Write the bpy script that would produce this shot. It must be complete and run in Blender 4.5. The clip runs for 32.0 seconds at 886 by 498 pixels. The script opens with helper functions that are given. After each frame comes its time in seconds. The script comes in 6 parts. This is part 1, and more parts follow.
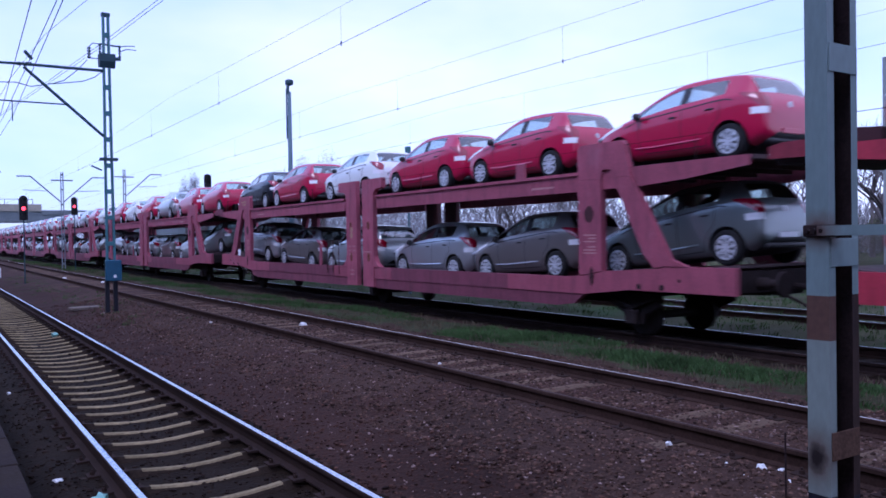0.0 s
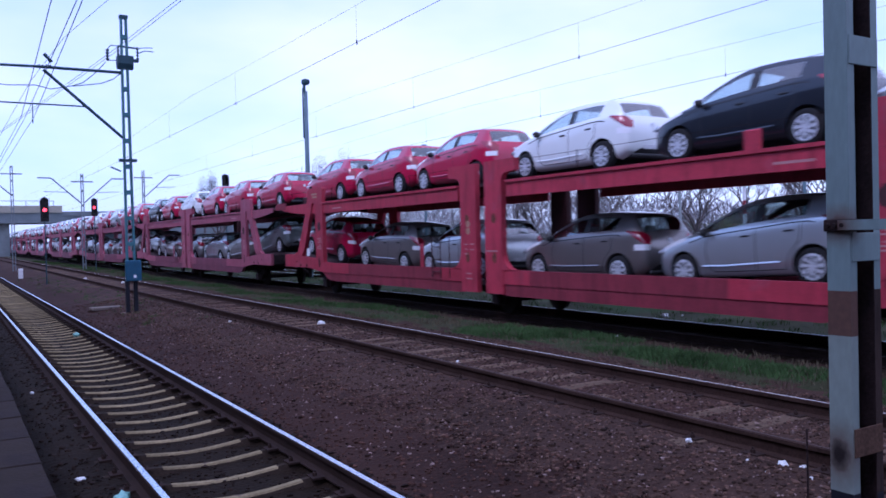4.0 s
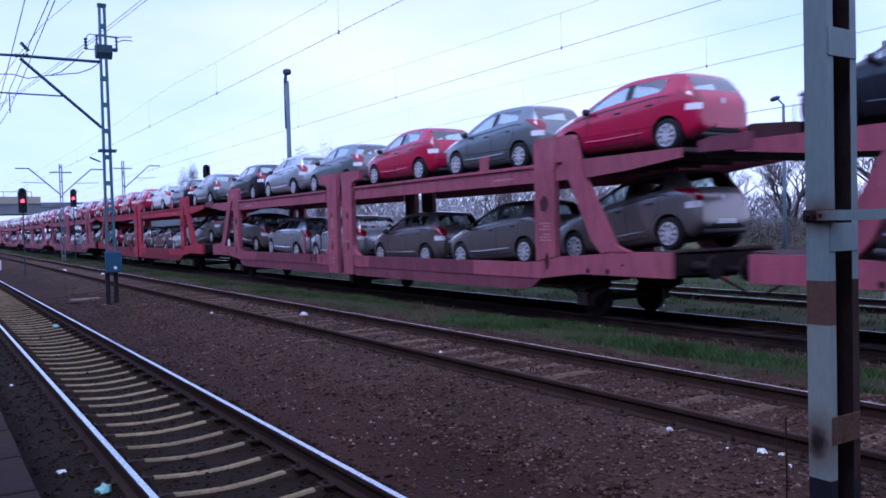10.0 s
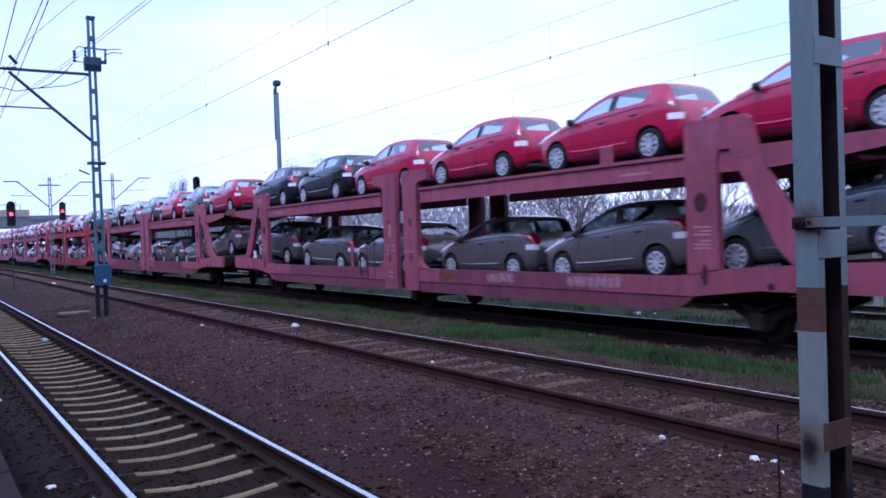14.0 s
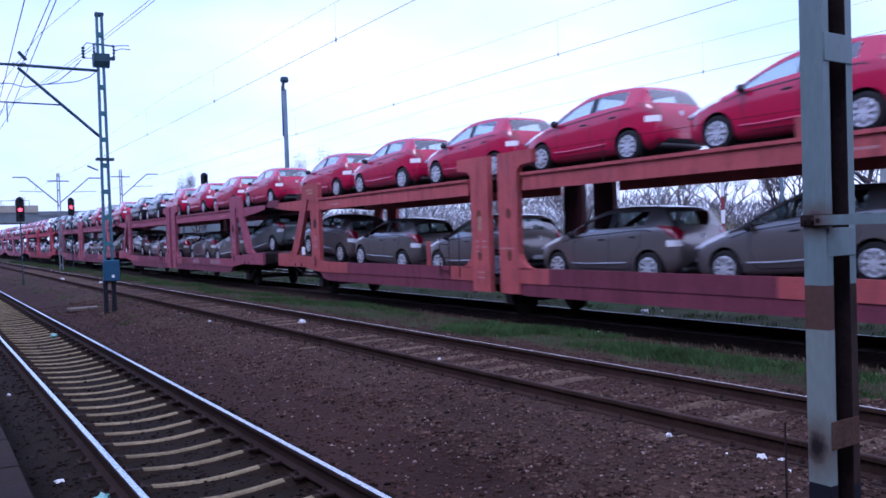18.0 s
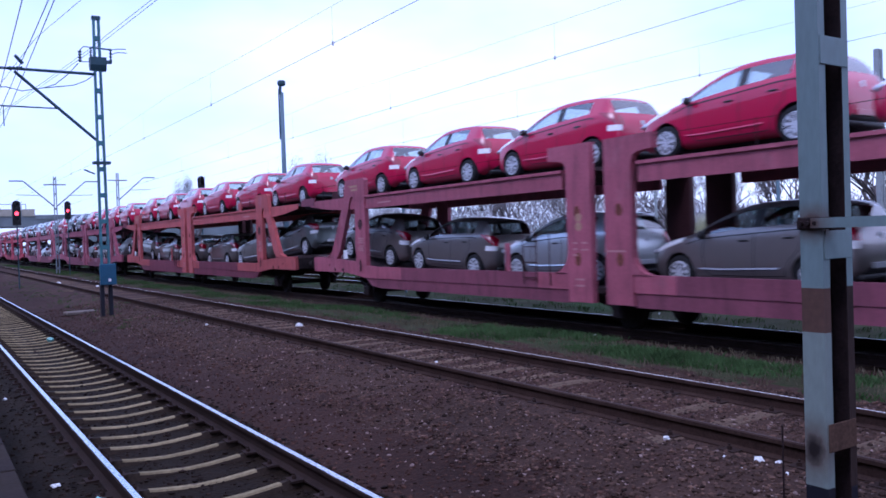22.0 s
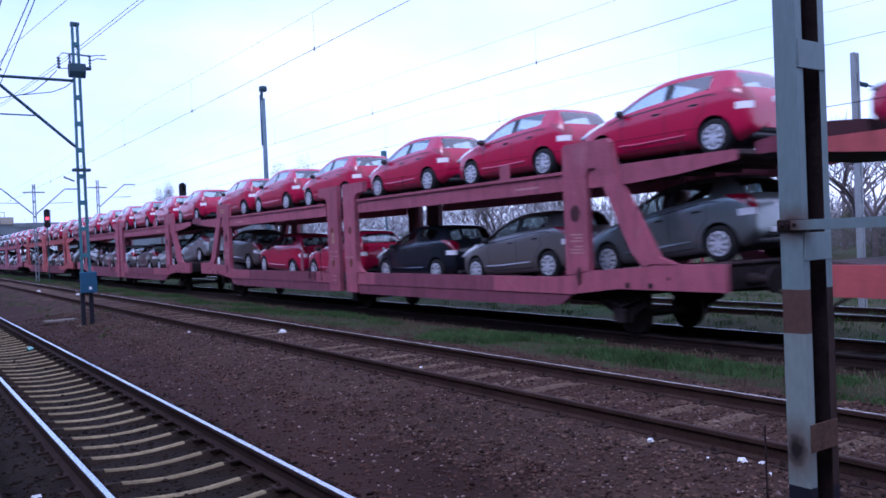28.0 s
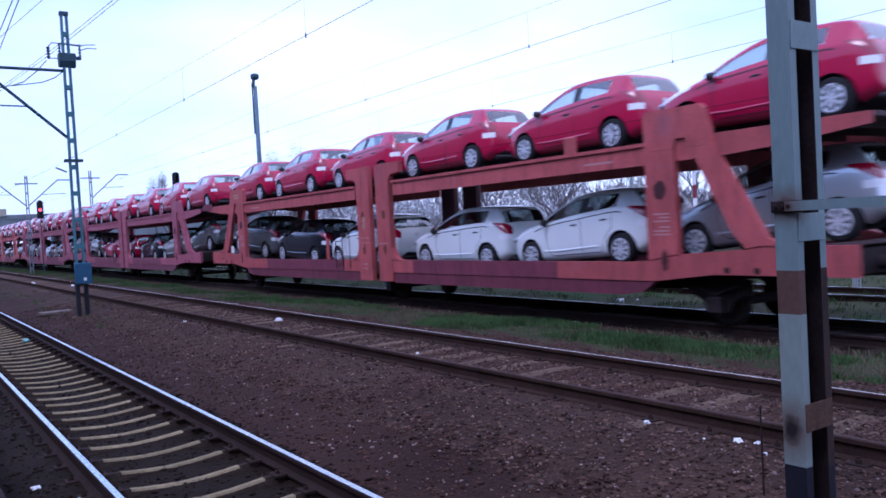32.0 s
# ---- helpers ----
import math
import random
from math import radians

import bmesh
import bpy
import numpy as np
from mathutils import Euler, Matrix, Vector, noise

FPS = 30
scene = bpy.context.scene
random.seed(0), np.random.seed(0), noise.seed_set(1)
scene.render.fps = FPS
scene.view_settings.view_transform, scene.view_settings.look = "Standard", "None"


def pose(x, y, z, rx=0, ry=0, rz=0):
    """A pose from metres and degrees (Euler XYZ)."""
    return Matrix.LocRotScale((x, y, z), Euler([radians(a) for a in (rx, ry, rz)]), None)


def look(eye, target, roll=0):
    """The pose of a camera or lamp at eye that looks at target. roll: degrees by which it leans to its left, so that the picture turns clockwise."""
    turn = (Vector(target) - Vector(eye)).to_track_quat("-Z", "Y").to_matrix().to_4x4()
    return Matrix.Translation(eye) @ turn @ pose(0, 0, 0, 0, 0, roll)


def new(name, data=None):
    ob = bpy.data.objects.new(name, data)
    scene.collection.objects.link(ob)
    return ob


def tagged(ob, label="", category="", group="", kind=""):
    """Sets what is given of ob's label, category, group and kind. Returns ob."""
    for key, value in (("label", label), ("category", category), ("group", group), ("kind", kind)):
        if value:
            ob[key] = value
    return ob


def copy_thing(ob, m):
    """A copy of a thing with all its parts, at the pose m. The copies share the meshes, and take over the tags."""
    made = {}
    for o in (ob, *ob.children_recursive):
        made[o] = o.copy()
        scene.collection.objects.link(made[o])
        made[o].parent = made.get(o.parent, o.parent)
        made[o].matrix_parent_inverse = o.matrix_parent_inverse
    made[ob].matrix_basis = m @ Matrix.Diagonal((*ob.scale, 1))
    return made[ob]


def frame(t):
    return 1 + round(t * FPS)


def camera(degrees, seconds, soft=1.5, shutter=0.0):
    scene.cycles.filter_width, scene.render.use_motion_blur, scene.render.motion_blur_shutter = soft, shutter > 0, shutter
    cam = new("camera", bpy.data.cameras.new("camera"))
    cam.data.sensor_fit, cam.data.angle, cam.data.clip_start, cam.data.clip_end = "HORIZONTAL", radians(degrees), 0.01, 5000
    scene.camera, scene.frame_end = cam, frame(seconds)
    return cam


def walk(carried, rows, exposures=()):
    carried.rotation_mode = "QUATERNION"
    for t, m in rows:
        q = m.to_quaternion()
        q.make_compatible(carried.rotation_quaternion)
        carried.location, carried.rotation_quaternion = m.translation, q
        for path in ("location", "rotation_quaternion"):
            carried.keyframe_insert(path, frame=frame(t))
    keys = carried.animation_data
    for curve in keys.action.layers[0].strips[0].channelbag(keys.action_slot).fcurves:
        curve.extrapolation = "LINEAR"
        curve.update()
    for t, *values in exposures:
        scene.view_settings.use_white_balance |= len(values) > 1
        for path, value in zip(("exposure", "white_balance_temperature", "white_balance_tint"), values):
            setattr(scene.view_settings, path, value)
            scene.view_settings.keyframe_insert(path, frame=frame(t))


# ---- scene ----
# ---------------------------------------------------------------- camera
EYE = 2.0
cam = camera(57.2, 32.0, soft=1.65, shutter=0.5)
walk(cam, [
    (0.0, pose(0, 0, EYE, 89.15, 0.94, -32.66)),
    (0.5, pose(0, 0, EYE, 89.47, 1.14, -32.91)),
    (1.0, pose(0, 0, EYE, 89.72, 1.39, -33.04)),
    (1.5, pose(0, 0, EYE, 89.90, 1.51, -32.89)),
    (2.0, pose(0, 0, EYE, 89.70, 1.37, -32.38)),
    (2.5, pose(0, 0, EYE, 89.23, 1.38, -32.15)),
    (3.0, pose(0, 0, EYE, 88.94, 1.31, -31.65)),
    (3.5, pose(0, 0, EYE, 88.90, 1.38, -31.20)),
    (5.5, pose(0, 0, EYE, 89.59, 1.60, -32.89)),
    (6.0, pose(0, 0, EYE, 89.70, 1.52, -32.50)),
    (6.5, pose(0, 0, EYE, 88.98, 1.54, -32.38)),
    (7.0, pose(0, 0, EYE, 88.85, 1.41, -32.37)),
    (7.5, pose(0, 0, EYE, 88.79, 1.37, -32.53)),
    (8.0, pose(0, 0, EYE, 88.74, 1.26, -32.64)),
    (8.5, pose(0, 0, EYE, 88.61, 1.43, -32.34)),
    (9.0, pose(0, 0, EYE, 88.61, 1.58, -32.25)),
    (9.5, pose(0, 0, EYE, 88.46, 1.56, -32.49)),
    (10.0, pose(0, 0, EYE, 88.34, 1.48, -32.68)),
    (10.5, pose(0, 0, EYE, 88.50, 1.41, -32.37)),
    (11.0, pose(0, 0, EYE, 88.50, 1.25, -32.16)),
    (11.5, pose(0, 0, EYE, 88.62, 1.41, -32.27)),
    (12.0, pose(0, 0, EYE, 88.30, 1.44, -32.34)),
    (12.5, pose(0, 0, EYE, 88.38, 1.48, -32.46)),
    (13.0, pose(0, 0, EYE, 88.61, 1.67, -33.00)),
    (13.5, pose(0, 0, EYE, 88.85, 1.91, -33.75)),
    (14.0, pose(0, 0, EYE, 89.02, 1.94, -33.32)),
    (14.5, pose(0, 0, EYE, 88.39, 2.17, -32.85)),
    (16.5, pose(0, 0, EYE, 88.56, 1.77, -32.67)),
    (17.0, pose(0, 0, EYE, 88.70, 1.77, -32.49)),
    (17.5, pose(0, 0, EYE, 88.69, 1.60, -32.74)),
    (18.0, pose(0, 0, EYE, 88.81, 1.78, -32.82)),
    (18.5, pose(0, 0, EYE, 88.92, 1.58, -32.97)),
    (19.0, pose(0, 0, EYE, 88.41, 1.60, -32.82)),
    (19.5, pose(0, 0, EYE, 88.28, 1.33, -32.70)),
    (20.0, pose(0, 0, EYE, 88.62, 1.42, -32.38)),
    (20.5, pose(0, 0, EYE, 89.12, 1.72, -33.18)),
    (21.0, pose(0, 0, EYE, 89.45, 1.70, -33.22)),
    (21.5, pose(0, 0, EYE, 89.22, 1.82, -33.01)),
    (22.0, pose(0, 0, EYE, 89.03, 1.85, -33.02)),
    (22.5, pose(0, 0, EYE, 89.09, 1.59, -33.38)),
    (23.0, pose(0, 0, EYE, 88.99, 2.04, -33.16)),
    (23.5, pose(0, 0, EYE, 89.17, 2.01, -33.10)),
    (24.0, pose(0, 0, EYE, 89.03, 2.14, -33.26)),
    (24.5, pose(0, 0, EYE, 89.18, 1.91, -33.36)),
    (25.0, pose(0, 0, EYE, 89.23, 2.19, -33.32)),
    (25.5, pose(0, 0, EYE, 89.22, 2.22, -33.35)),
    (27.5, pose(0, 0, EYE, 89.29, 2.27, -33.75)),
    (28.0, pose(0, 0, EYE, 89.33, 2.32, -34.20)),
    (28.5, pose(0, 0, EYE, 89.17, 2.55, -34.30)),
    (29.0, pose(0, 0, EYE, 88.50, 2.76, -33.79)),
    (29.5, pose(0, 0, EYE, 88.39, 2.31, -34.12)),
    (30.0, pose(0, 0, EYE, 88.24, 2.24, -34.28)),
    (30.5, pose(0, 0, EYE, 88.39, 2.77, -34.31)),
    (31.0, pose(0, 0, EYE, 88.27, 2.81, -34.30)),
    (31.5, pose(0, 0, EYE, 88.28, 2.86, -34.49)),
    (32.0, pose(0, 0, EYE, 88.32, 3.11, -34.57)),
], exposures=[(0, 0.04, 5120, 40), (10, 0.04, 5120, 39.5), (13, 0.23, 5140, 39), (32, 0.24, 5120, 38.5)])

# ---------------------------------------------------------------- light
world = bpy.data.worlds.new("sky")
scene.world = world
world.use_nodes = True
wn, wl = world.node_tree.nodes, world.node_tree.links
wn.clear()
w_out = wn.new("ShaderNodeOutputWorld")
w_sky = wn.new("ShaderNodeTexSky")
w_sky.sky_type = 'NISHITA'
w_sky.sun_disc = False
w_sky.sun_elevation = radians(56)
w_sky.sun_rotation = radians(253)
w_sky_bg = wn.new("ShaderNodeBackground")
w_sky_bg.inputs["Strength"].default_value = 0.07
wl.new(w_sky.outputs[0], w_sky_bg.inputs["Color"])
w_co = wn.new("ShaderNodeTexCoord")
w_map = wn.new("ShaderNodeMapping")
w_map.inputs["Scale"].default_value = (1.0, 1.0, 2.6)
wl.new(w_co.outputs["Generated"], w_map.inputs["Vector"])
w_noise = wn.new("ShaderNodeTexNoise")
w_noise.inputs["Scale"].default_value = 1.7
w_noise.inputs["Detail"].default_value = 5
w_noise.inputs["Roughness"].default_value = 0.5
wl.new(w_map.outputs[0], w_noise.inputs["Vector"])
w_ramp = wn.new("ShaderNodeValToRGB")
w_ramp.color_ramp.elements[0].position = 0.36
w_ramp.color_ramp.elements[0].color = (0.51, 0.70, 0.90, 1)
w_ramp.color_ramp.elements[1].position = 0.62
w_ramp.color_ramp.elements[1].color = (0.92, 0.96, 1.0, 1)
w_dir = wn.new("ShaderNodeVectorMath")          # the cloud thins out along the line
w_dir.operation = "DOT_PRODUCT"
w_dir.inputs[1].default_value = (0.75, -0.66, 0.0)
wl.new(w_co.outputs["Generated"], w_dir.inputs[0])
w_thick = wn.new("ShaderNodeMath")
w_thick.operation = "MULTIPLY_ADD"
w_thick.inputs[1].default_value = 0.26
wl.new(w_dir.outputs["Value"], w_thick.inputs[0])
wl.new(w_noise.outputs["Fac"], w_thick.inputs[2])
wl.new(w_thick.outputs[0], w_ramp.inputs["Fac"])
w_cloud = wn.new("ShaderNodeBackground")
w_cloud.inputs["Strength"].default_value = 0.86
wl.new(w_ramp.outputs[0], w_cloud.inputs["Color"])
w_add = wn.new("ShaderNodeAddShader")
wl.new(w_sky_bg.outputs[0], w_add.inputs[0])
wl.new(w_cloud.outputs[0], w_add.inputs[1])
wl.new(w_add.outputs[0], w_out.inputs["Surface"])

sun = new("sun", bpy.data.lights.new("sun", "SUN"))
sun.data.energy = 1.3
sun.data.angle = radians(25)
sun.data.color = (1.0, 0.96, 0.9)
sun.matrix_world = look((0, 0, 0), (0.52, 0.16, -0.80))


# ---------------------------------------------------------------- materials
def nodes_of(name):
    m = bpy.data.materials.new(name)
    m.use_nodes = True
    nt = m.node_tree
    return m, nt.nodes, nt.links, nt.nodes["Principled BSDF"]


def surface(name, col, rough=0.6, metal=0.0, var=0.25, scale=6.0, fine=60.0, bump=0.0, stain=None,
            stain_at=0.6, stain_scale=2.0, coat=0.0, per_object=0.0, stretch=(1, 1, 1), spec=None, per_island=0.0):
    """A base colour broken up at two scales, with optional stains, bump and a change from object to object."""
    m, n, l, b = nodes_of(name)
    co = n.new("ShaderNodeTexCoord")
    mp = n.new("ShaderNodeMapping")
    mp.inputs["Scale"].default_value = stretch
    l.new(co.outputs["Object"], mp.inputs["Vector"])
    big = n.new("ShaderNodeTexNoise")
    big.inputs["Scale"].default_value = scale
    big.inputs["Detail"].default_value = 4
    l.new(mp.outputs[0], big.inputs["Vector"])
    small = n.new("ShaderNodeTexNoise")
    small.inputs["Scale"].default_value = fine
    small.inputs["Detail"].default_value = 3
    l.new(mp.outputs[0], small.inputs["Vector"])
    mix = n.new("ShaderNodeMath")
    mix.operation = "ADD"
    l.new(big.outputs["Fac"], mix.inputs[0])
    l.new(small.outputs["Fac"], mix.inputs[1])
    rng = n.new("ShaderNodeMapRange")
    rng.inputs["From Min"].default_value = 0.65
    rng.inputs["From Max"].default_value = 1.35
    rng.inputs["To Min"].default_value = 1 - var
    rng.inputs["To Max"].default_value = 1 + var
    l.new(mix.outputs[0], rng.inputs["Value"])
    value = rng.outputs[0]
    if per_object:
        info = n.new("ShaderNodeObjectInfo")
        r2 = n.new("ShaderNodeMapRange")
        r2.inputs["To Min"].default_value = 1 - per_object
        r2.inputs["To Max"].default_value = 1 + per_object
        l.new(info.outputs["Random"], r2.inputs["Value"])
        mul = n.new("ShaderNodeMath")
        mul.operation = "MULTIPLY"
        l.new(value, mul.inputs[0])
        l.new(r2.outputs[0], mul.inputs[1])
        value = mul.outputs[0]
    if per_island:
        geo = n.new("ShaderNodeNewGeometry")
        r3 = n.new("ShaderNodeMapRange")
        r3.inputs["To Min"].default_value = 1 - per_island
        r3.inputs["To Max"].default_value = 1 + per_island
        l.new(geo.outputs["Random Per Island"], r3.inputs["Value"])
        mu3 = n.new("ShaderNodeMath")
        mu3.operation = "MULTIPLY"
        l.new(value, mu3.inputs[0])
        l.new(r3.outputs[0], mu3.inputs[1])
        value = mu3.outputs[0]
    sc = n.new("ShaderNodeVectorMath")
    sc.operation = "SCALE"
    sc.inputs[0].default_value = col[:3]
    l.new(value, sc.inputs["Scale"])
    colour = sc.outputs[0]
    if stain:
        sn = n.new("ShaderNodeTexNoise")
        sn.inputs["Scale"].default_value = stain_scale
        sn.inputs["Detail"].default_value = 6
        sn.inputs["Roughness"].default_value = 0.65
        l.new(mp.outputs[0], sn.inputs["Vector"])
        sr = n.new("ShaderNodeMapRange")
        sr.inputs["From Min"].default_value = stain_at
        sr.inputs["From Max"].default_value = stain_at + 0.12
        l.new(sn.outputs["Fac"], sr.inputs["Value"])
        mx = n.new("ShaderNodeMix")
        mx.data_type = "RGBA"
        l.new(sr.outputs[0], mx.inputs["Factor"])
        l.new(colour, mx.inputs["A"])
        mx.inputs["B"].default_value = (*stain, 1)
        colour = mx.outputs["Result"]
    l.new(colour, b.inputs["Base Color"])
    rr = n.new("ShaderNodeMapRange")
    rr.inputs["To Min"].default_value = max(0.03, rough - 0.1)
    rr.inputs["To Max"].default_value = min(1, rough + 0.1)
    l.new(small.outputs["Fac"], rr.inputs["Value"])
    l.new(rr.outputs[0], b.inputs["Roughness"])
    b.inputs["Metallic"].default_value = metal
    if spec is not None:
        b.inputs["Specular IOR Level"].default_value = spec
    if coat:
        b.inputs["Coat Weight"].default_value = coat
        b.inputs["Coat Roughness"].default_value = 0.06
    if bump:
        bp = n.new("ShaderNodeBump")
        bp.inputs["Strength"].default_value = bump
        bp.inputs["Distance"].default_value = 0.02
        l.new(mix.outputs[0], bp.inputs["Height"])
        l.new(bp.outputs[0], b.inputs["Normal"])
    return m


def glowing(name, col, strength):
    m, n, l, b = nodes_of(name)
    b.inputs["Base Color"].default_value = (*col, 1)
    b.inputs["Emission Color"].default_value = (*col, 1)
    b.inputs["Emission Strength"].default_value = strength
    return m


def pane(name, tint):
    """Thin tinted glass: see-through, with a mirror that grows towards grazing angles."""
    m, n, l, b = nodes_of(name)
    n.remove(b)
    out = n["Material Output"]
    tr = n.new("ShaderNodeBsdfTransparent")
    tr.inputs["Color"].default_value = (*tint, 1)
    gl = n.new("ShaderNodeBsdfGlossy")
    gl.inputs["Roughness"].default_value = 0.04
    lw = n.new("ShaderNodeLayerWeight")
    lw.inputs["Blend"].default_value = 0.5
    pw = n.new("ShaderNodeMath")
    pw.operation = "POWER"
    pw.inputs[1].default_value = 3.0
    l.new(lw.outputs["Facing"], pw.inputs[0])
    fr = n.new("ShaderNodeMath")
    fr.operation = "MULTIPLY_ADD"
    fr.inputs[1].default_value = 0.75
    fr.inputs[2].default_value = 0.22
    l.new(pw.outputs[0], fr.inputs[0])
    mx = n.new("ShaderNodeMixShader")
    l.new(fr.outputs[0], mx.inputs[0])
    l.new(tr.outputs[0], mx.inputs[1])
    l.new(gl.outputs[0], mx.inputs[2])
    l.new(mx.outputs[0], out.inputs["Surface"])
    return m


def add_grime(m, col):
    """Dark streaks of grime that run down a paint."""
    n, l = m.node_tree.nodes, m.node_tree.links
    b = n["Principled BSDF"]
    old = b.inputs["Base Color"].links[0].from_socket
    co = n.new("ShaderNodeTexCoord")
    mp = n.new("ShaderNodeMapping")
    mp.inputs["Scale"].default_value = (1, 2.2, 0.45)
    l.new(co.outputs["Object"], mp.inputs["Vector"])
    nz = n.new("ShaderNodeTexNoise")
    nz.inputs["Scale"].default_value = 2.6
    nz.inputs["Detail"].default_value = 8
    nz.inputs["Roughness"].default_value = 0.7
    l.new(mp.outputs[0], nz.inputs["Vector"])
    rg = n.new("ShaderNodeMapRange")
    rg.inputs["From Min"].default_value = 0.46
    rg.inputs["From Max"].default_value = 0.74
    rg.inputs["To Max"].default_value = 0.8
    l.new(nz.outputs["Fac"], rg.inputs["Value"])
    mx = n.new("ShaderNodeMix")
    mx.data_type = "RGBA"
    l.new(rg.outputs[0], mx.inputs["Factor"])
    l.new(old, mx.inputs["A"])
    mx.inputs["B"].default_value = (*col, 1)
    l.new(mx.outputs["Result"], b.inputs["Base Color"])


M = {}
# ground
M["ballast"] = surface("brown_ballast", (0.045, 0.0254, 0.0186), 0.95, var=0.5, scale=0.5, fine=24, bump=0.9,
                       stain=(0.040, 0.0185, 0.0145), stain_at=0.50, stain_scale=0.55, spec=0.1)
M["dark_ballast"] = surface("oil_darkened_ballast", (0.032, 0.0158, 0.0115), 0.95, var=0.5, scale=0.6, fine=24, bump=0.9, spec=0.1)
# Oil stains and the platform's shade, both put into one dark colour
M["track_bed"] = surface("oily_shaded_track_bed", (0.0135, 0.0086, 0.0052), 0.9, var=0.5, scale=0.9, fine=24, bump=0.9, spec=0.08)
M["stone"] = surface("ballast_stone", (0.063, 0.0372, 0.0270), 0.9, var=0.4, scale=3.0, fine=30, spec=0.12, per_island=0.75)
M["dark_stone"] = surface("dark_track_stone", (0.018, 0.0115, 0.0088), 0.9, var=0.4, scale=3.0, fine=30, spec=0.08, per_island=0.6)
M["mid_stone"] = surface("darkened_ballast_stone", (0.047, 0.0235, 0.0172), 0.9, var=0.4, scale=3.0, fine=30, spec=0.1, per_island=0.75)
M["rail_rust"] = surface("red_rusty_rail_side", (0.039, 0.0230, 0.0178), 0.9, var=0.4, scale=3, fine=40, spec=0.06)
M["pale_stone"] = surface("pale_stone", (0.17, 0.122, 0.108), 0.9, var=0.4, scale=8.0, fine=50, spec=0.2, per_island=0.6)
M["soil"] = surface("grassy_soil", (0.044, 0.046, 0.024), 0.95, var=0.5, scale=0.6, fine=18, bump=0.6, spec=0.05,
                    stain=(0.030, 0.056, 0.020), stain_at=0.5, stain_scale=0.35)
M["grass"] = surface("grass_blades", (0.048, 0.092, 0.032), 0.9, var=0.6, scale=0.7, fine=5, spec=0.05)
M["dry_grass"] = surface("dry_grass_blades", (0.10, 0.085, 0.055), 0.9, var=0.4, scale=1.0, fine=7, spec=0.05)
M["concrete"] = surface("weathered_concrete", (0.145, 0.12, 0.10), 0.9, var=0.3, scale=2.5, fine=45, bump=0.3, spec=0.25,
                        stain=(0.07, 0.058, 0.055), stain_at=0.52, stain_scale=3.0, per_object=0.12)
M["sleeper"] = surface("concrete_sleeper", (0.215, 0.172, 0.098), 0.9, var=0.4, scale=4, fine=40, bump=0.3, spec=0.08,
                       stain=(0.07, 0.05, 0.045), stain_at=0.56, stain_scale=5.0, per_object=0.2)
# Dark tone for track 1's greasy sleeper ends and for track 3's sleepers
M["dark_sleeper"] = surface("dark_sleeper_surface", (0.026, 0.018, 0.013), 0.85, var=0.4, scale=4, fine=40, bump=0.3, spec=0.08)
M["timber"] = surface("old_timber_sleeper", (0.125, 0.086, 0.060), 0.95, var=0.4, scale=5, fine=30, bump=0.5, spec=0.06,
                      stretch=(0.3, 3, 3), per_object=0.25)
M["rail_top"] = surface("polished_rail_head", (0.62, 0.66, 0.72), 0.28, metal=1.0, var=0.06, scale=1, fine=30)
# Near-white, hardly metallic: the sky's glint put into the colour
M["rail_glint"] = surface("pale_glint_rail_head", (0.82, 0.82, 0.80), 0.5, metal=0.15, var=0.08, scale=1, fine=30)
M["rail_dull"] = surface("dull_rail_head", (0.050, 0.032, 0.026), 0.8, metal=0.1, var=0.25, scale=2, fine=30)
M["rail_side"] = surface("rusty_rail_side", (0.026, 0.0160, 0.0130), 0.85, var=0.35, scale=3, fine=40, spec=0.1)
M["paving"] = surface("platform_paving", (0.026, 0.019, 0.015), 0.9, var=0.3, scale=2, fine=35, bump=0.35, spec=0.1,
                      stain=(0.022, 0.016, 0.015), stain_at=0.5, stain_scale=1.5, per_object=0.15)
# steel
M["post_paint"] = surface("pale_grey_green_paint", (0.140, 0.203, 0.205), 0.6, var=0.14, scale=2.0, fine=25, bump=0.08,
                          stain=(0.085, 0.055, 0.045), stain_at=0.69, stain_scale=3.5, stretch=(1, 1, 0.35), spec=0.35)
M["post_brown"] = surface("rust_brown_paint", (0.080, 0.043, 0.032), 0.75, var=0.25, scale=3.0, fine=30, spec=0.3,
                          stain=(0.10, 0.085, 0.08), stain_at=0.68, stain_scale=5)
M["post_white"] = surface("dirty_white_paint", (0.175, 0.222, 0.205), 0.6, var=0.14, scale=2.0, fine=25, bump=0.08, spec=0.35,
                          stain=(0.10, 0.07, 0.055), stain_at=0.66, stain_scale=3.0, stretch=(1, 1, 0.4))



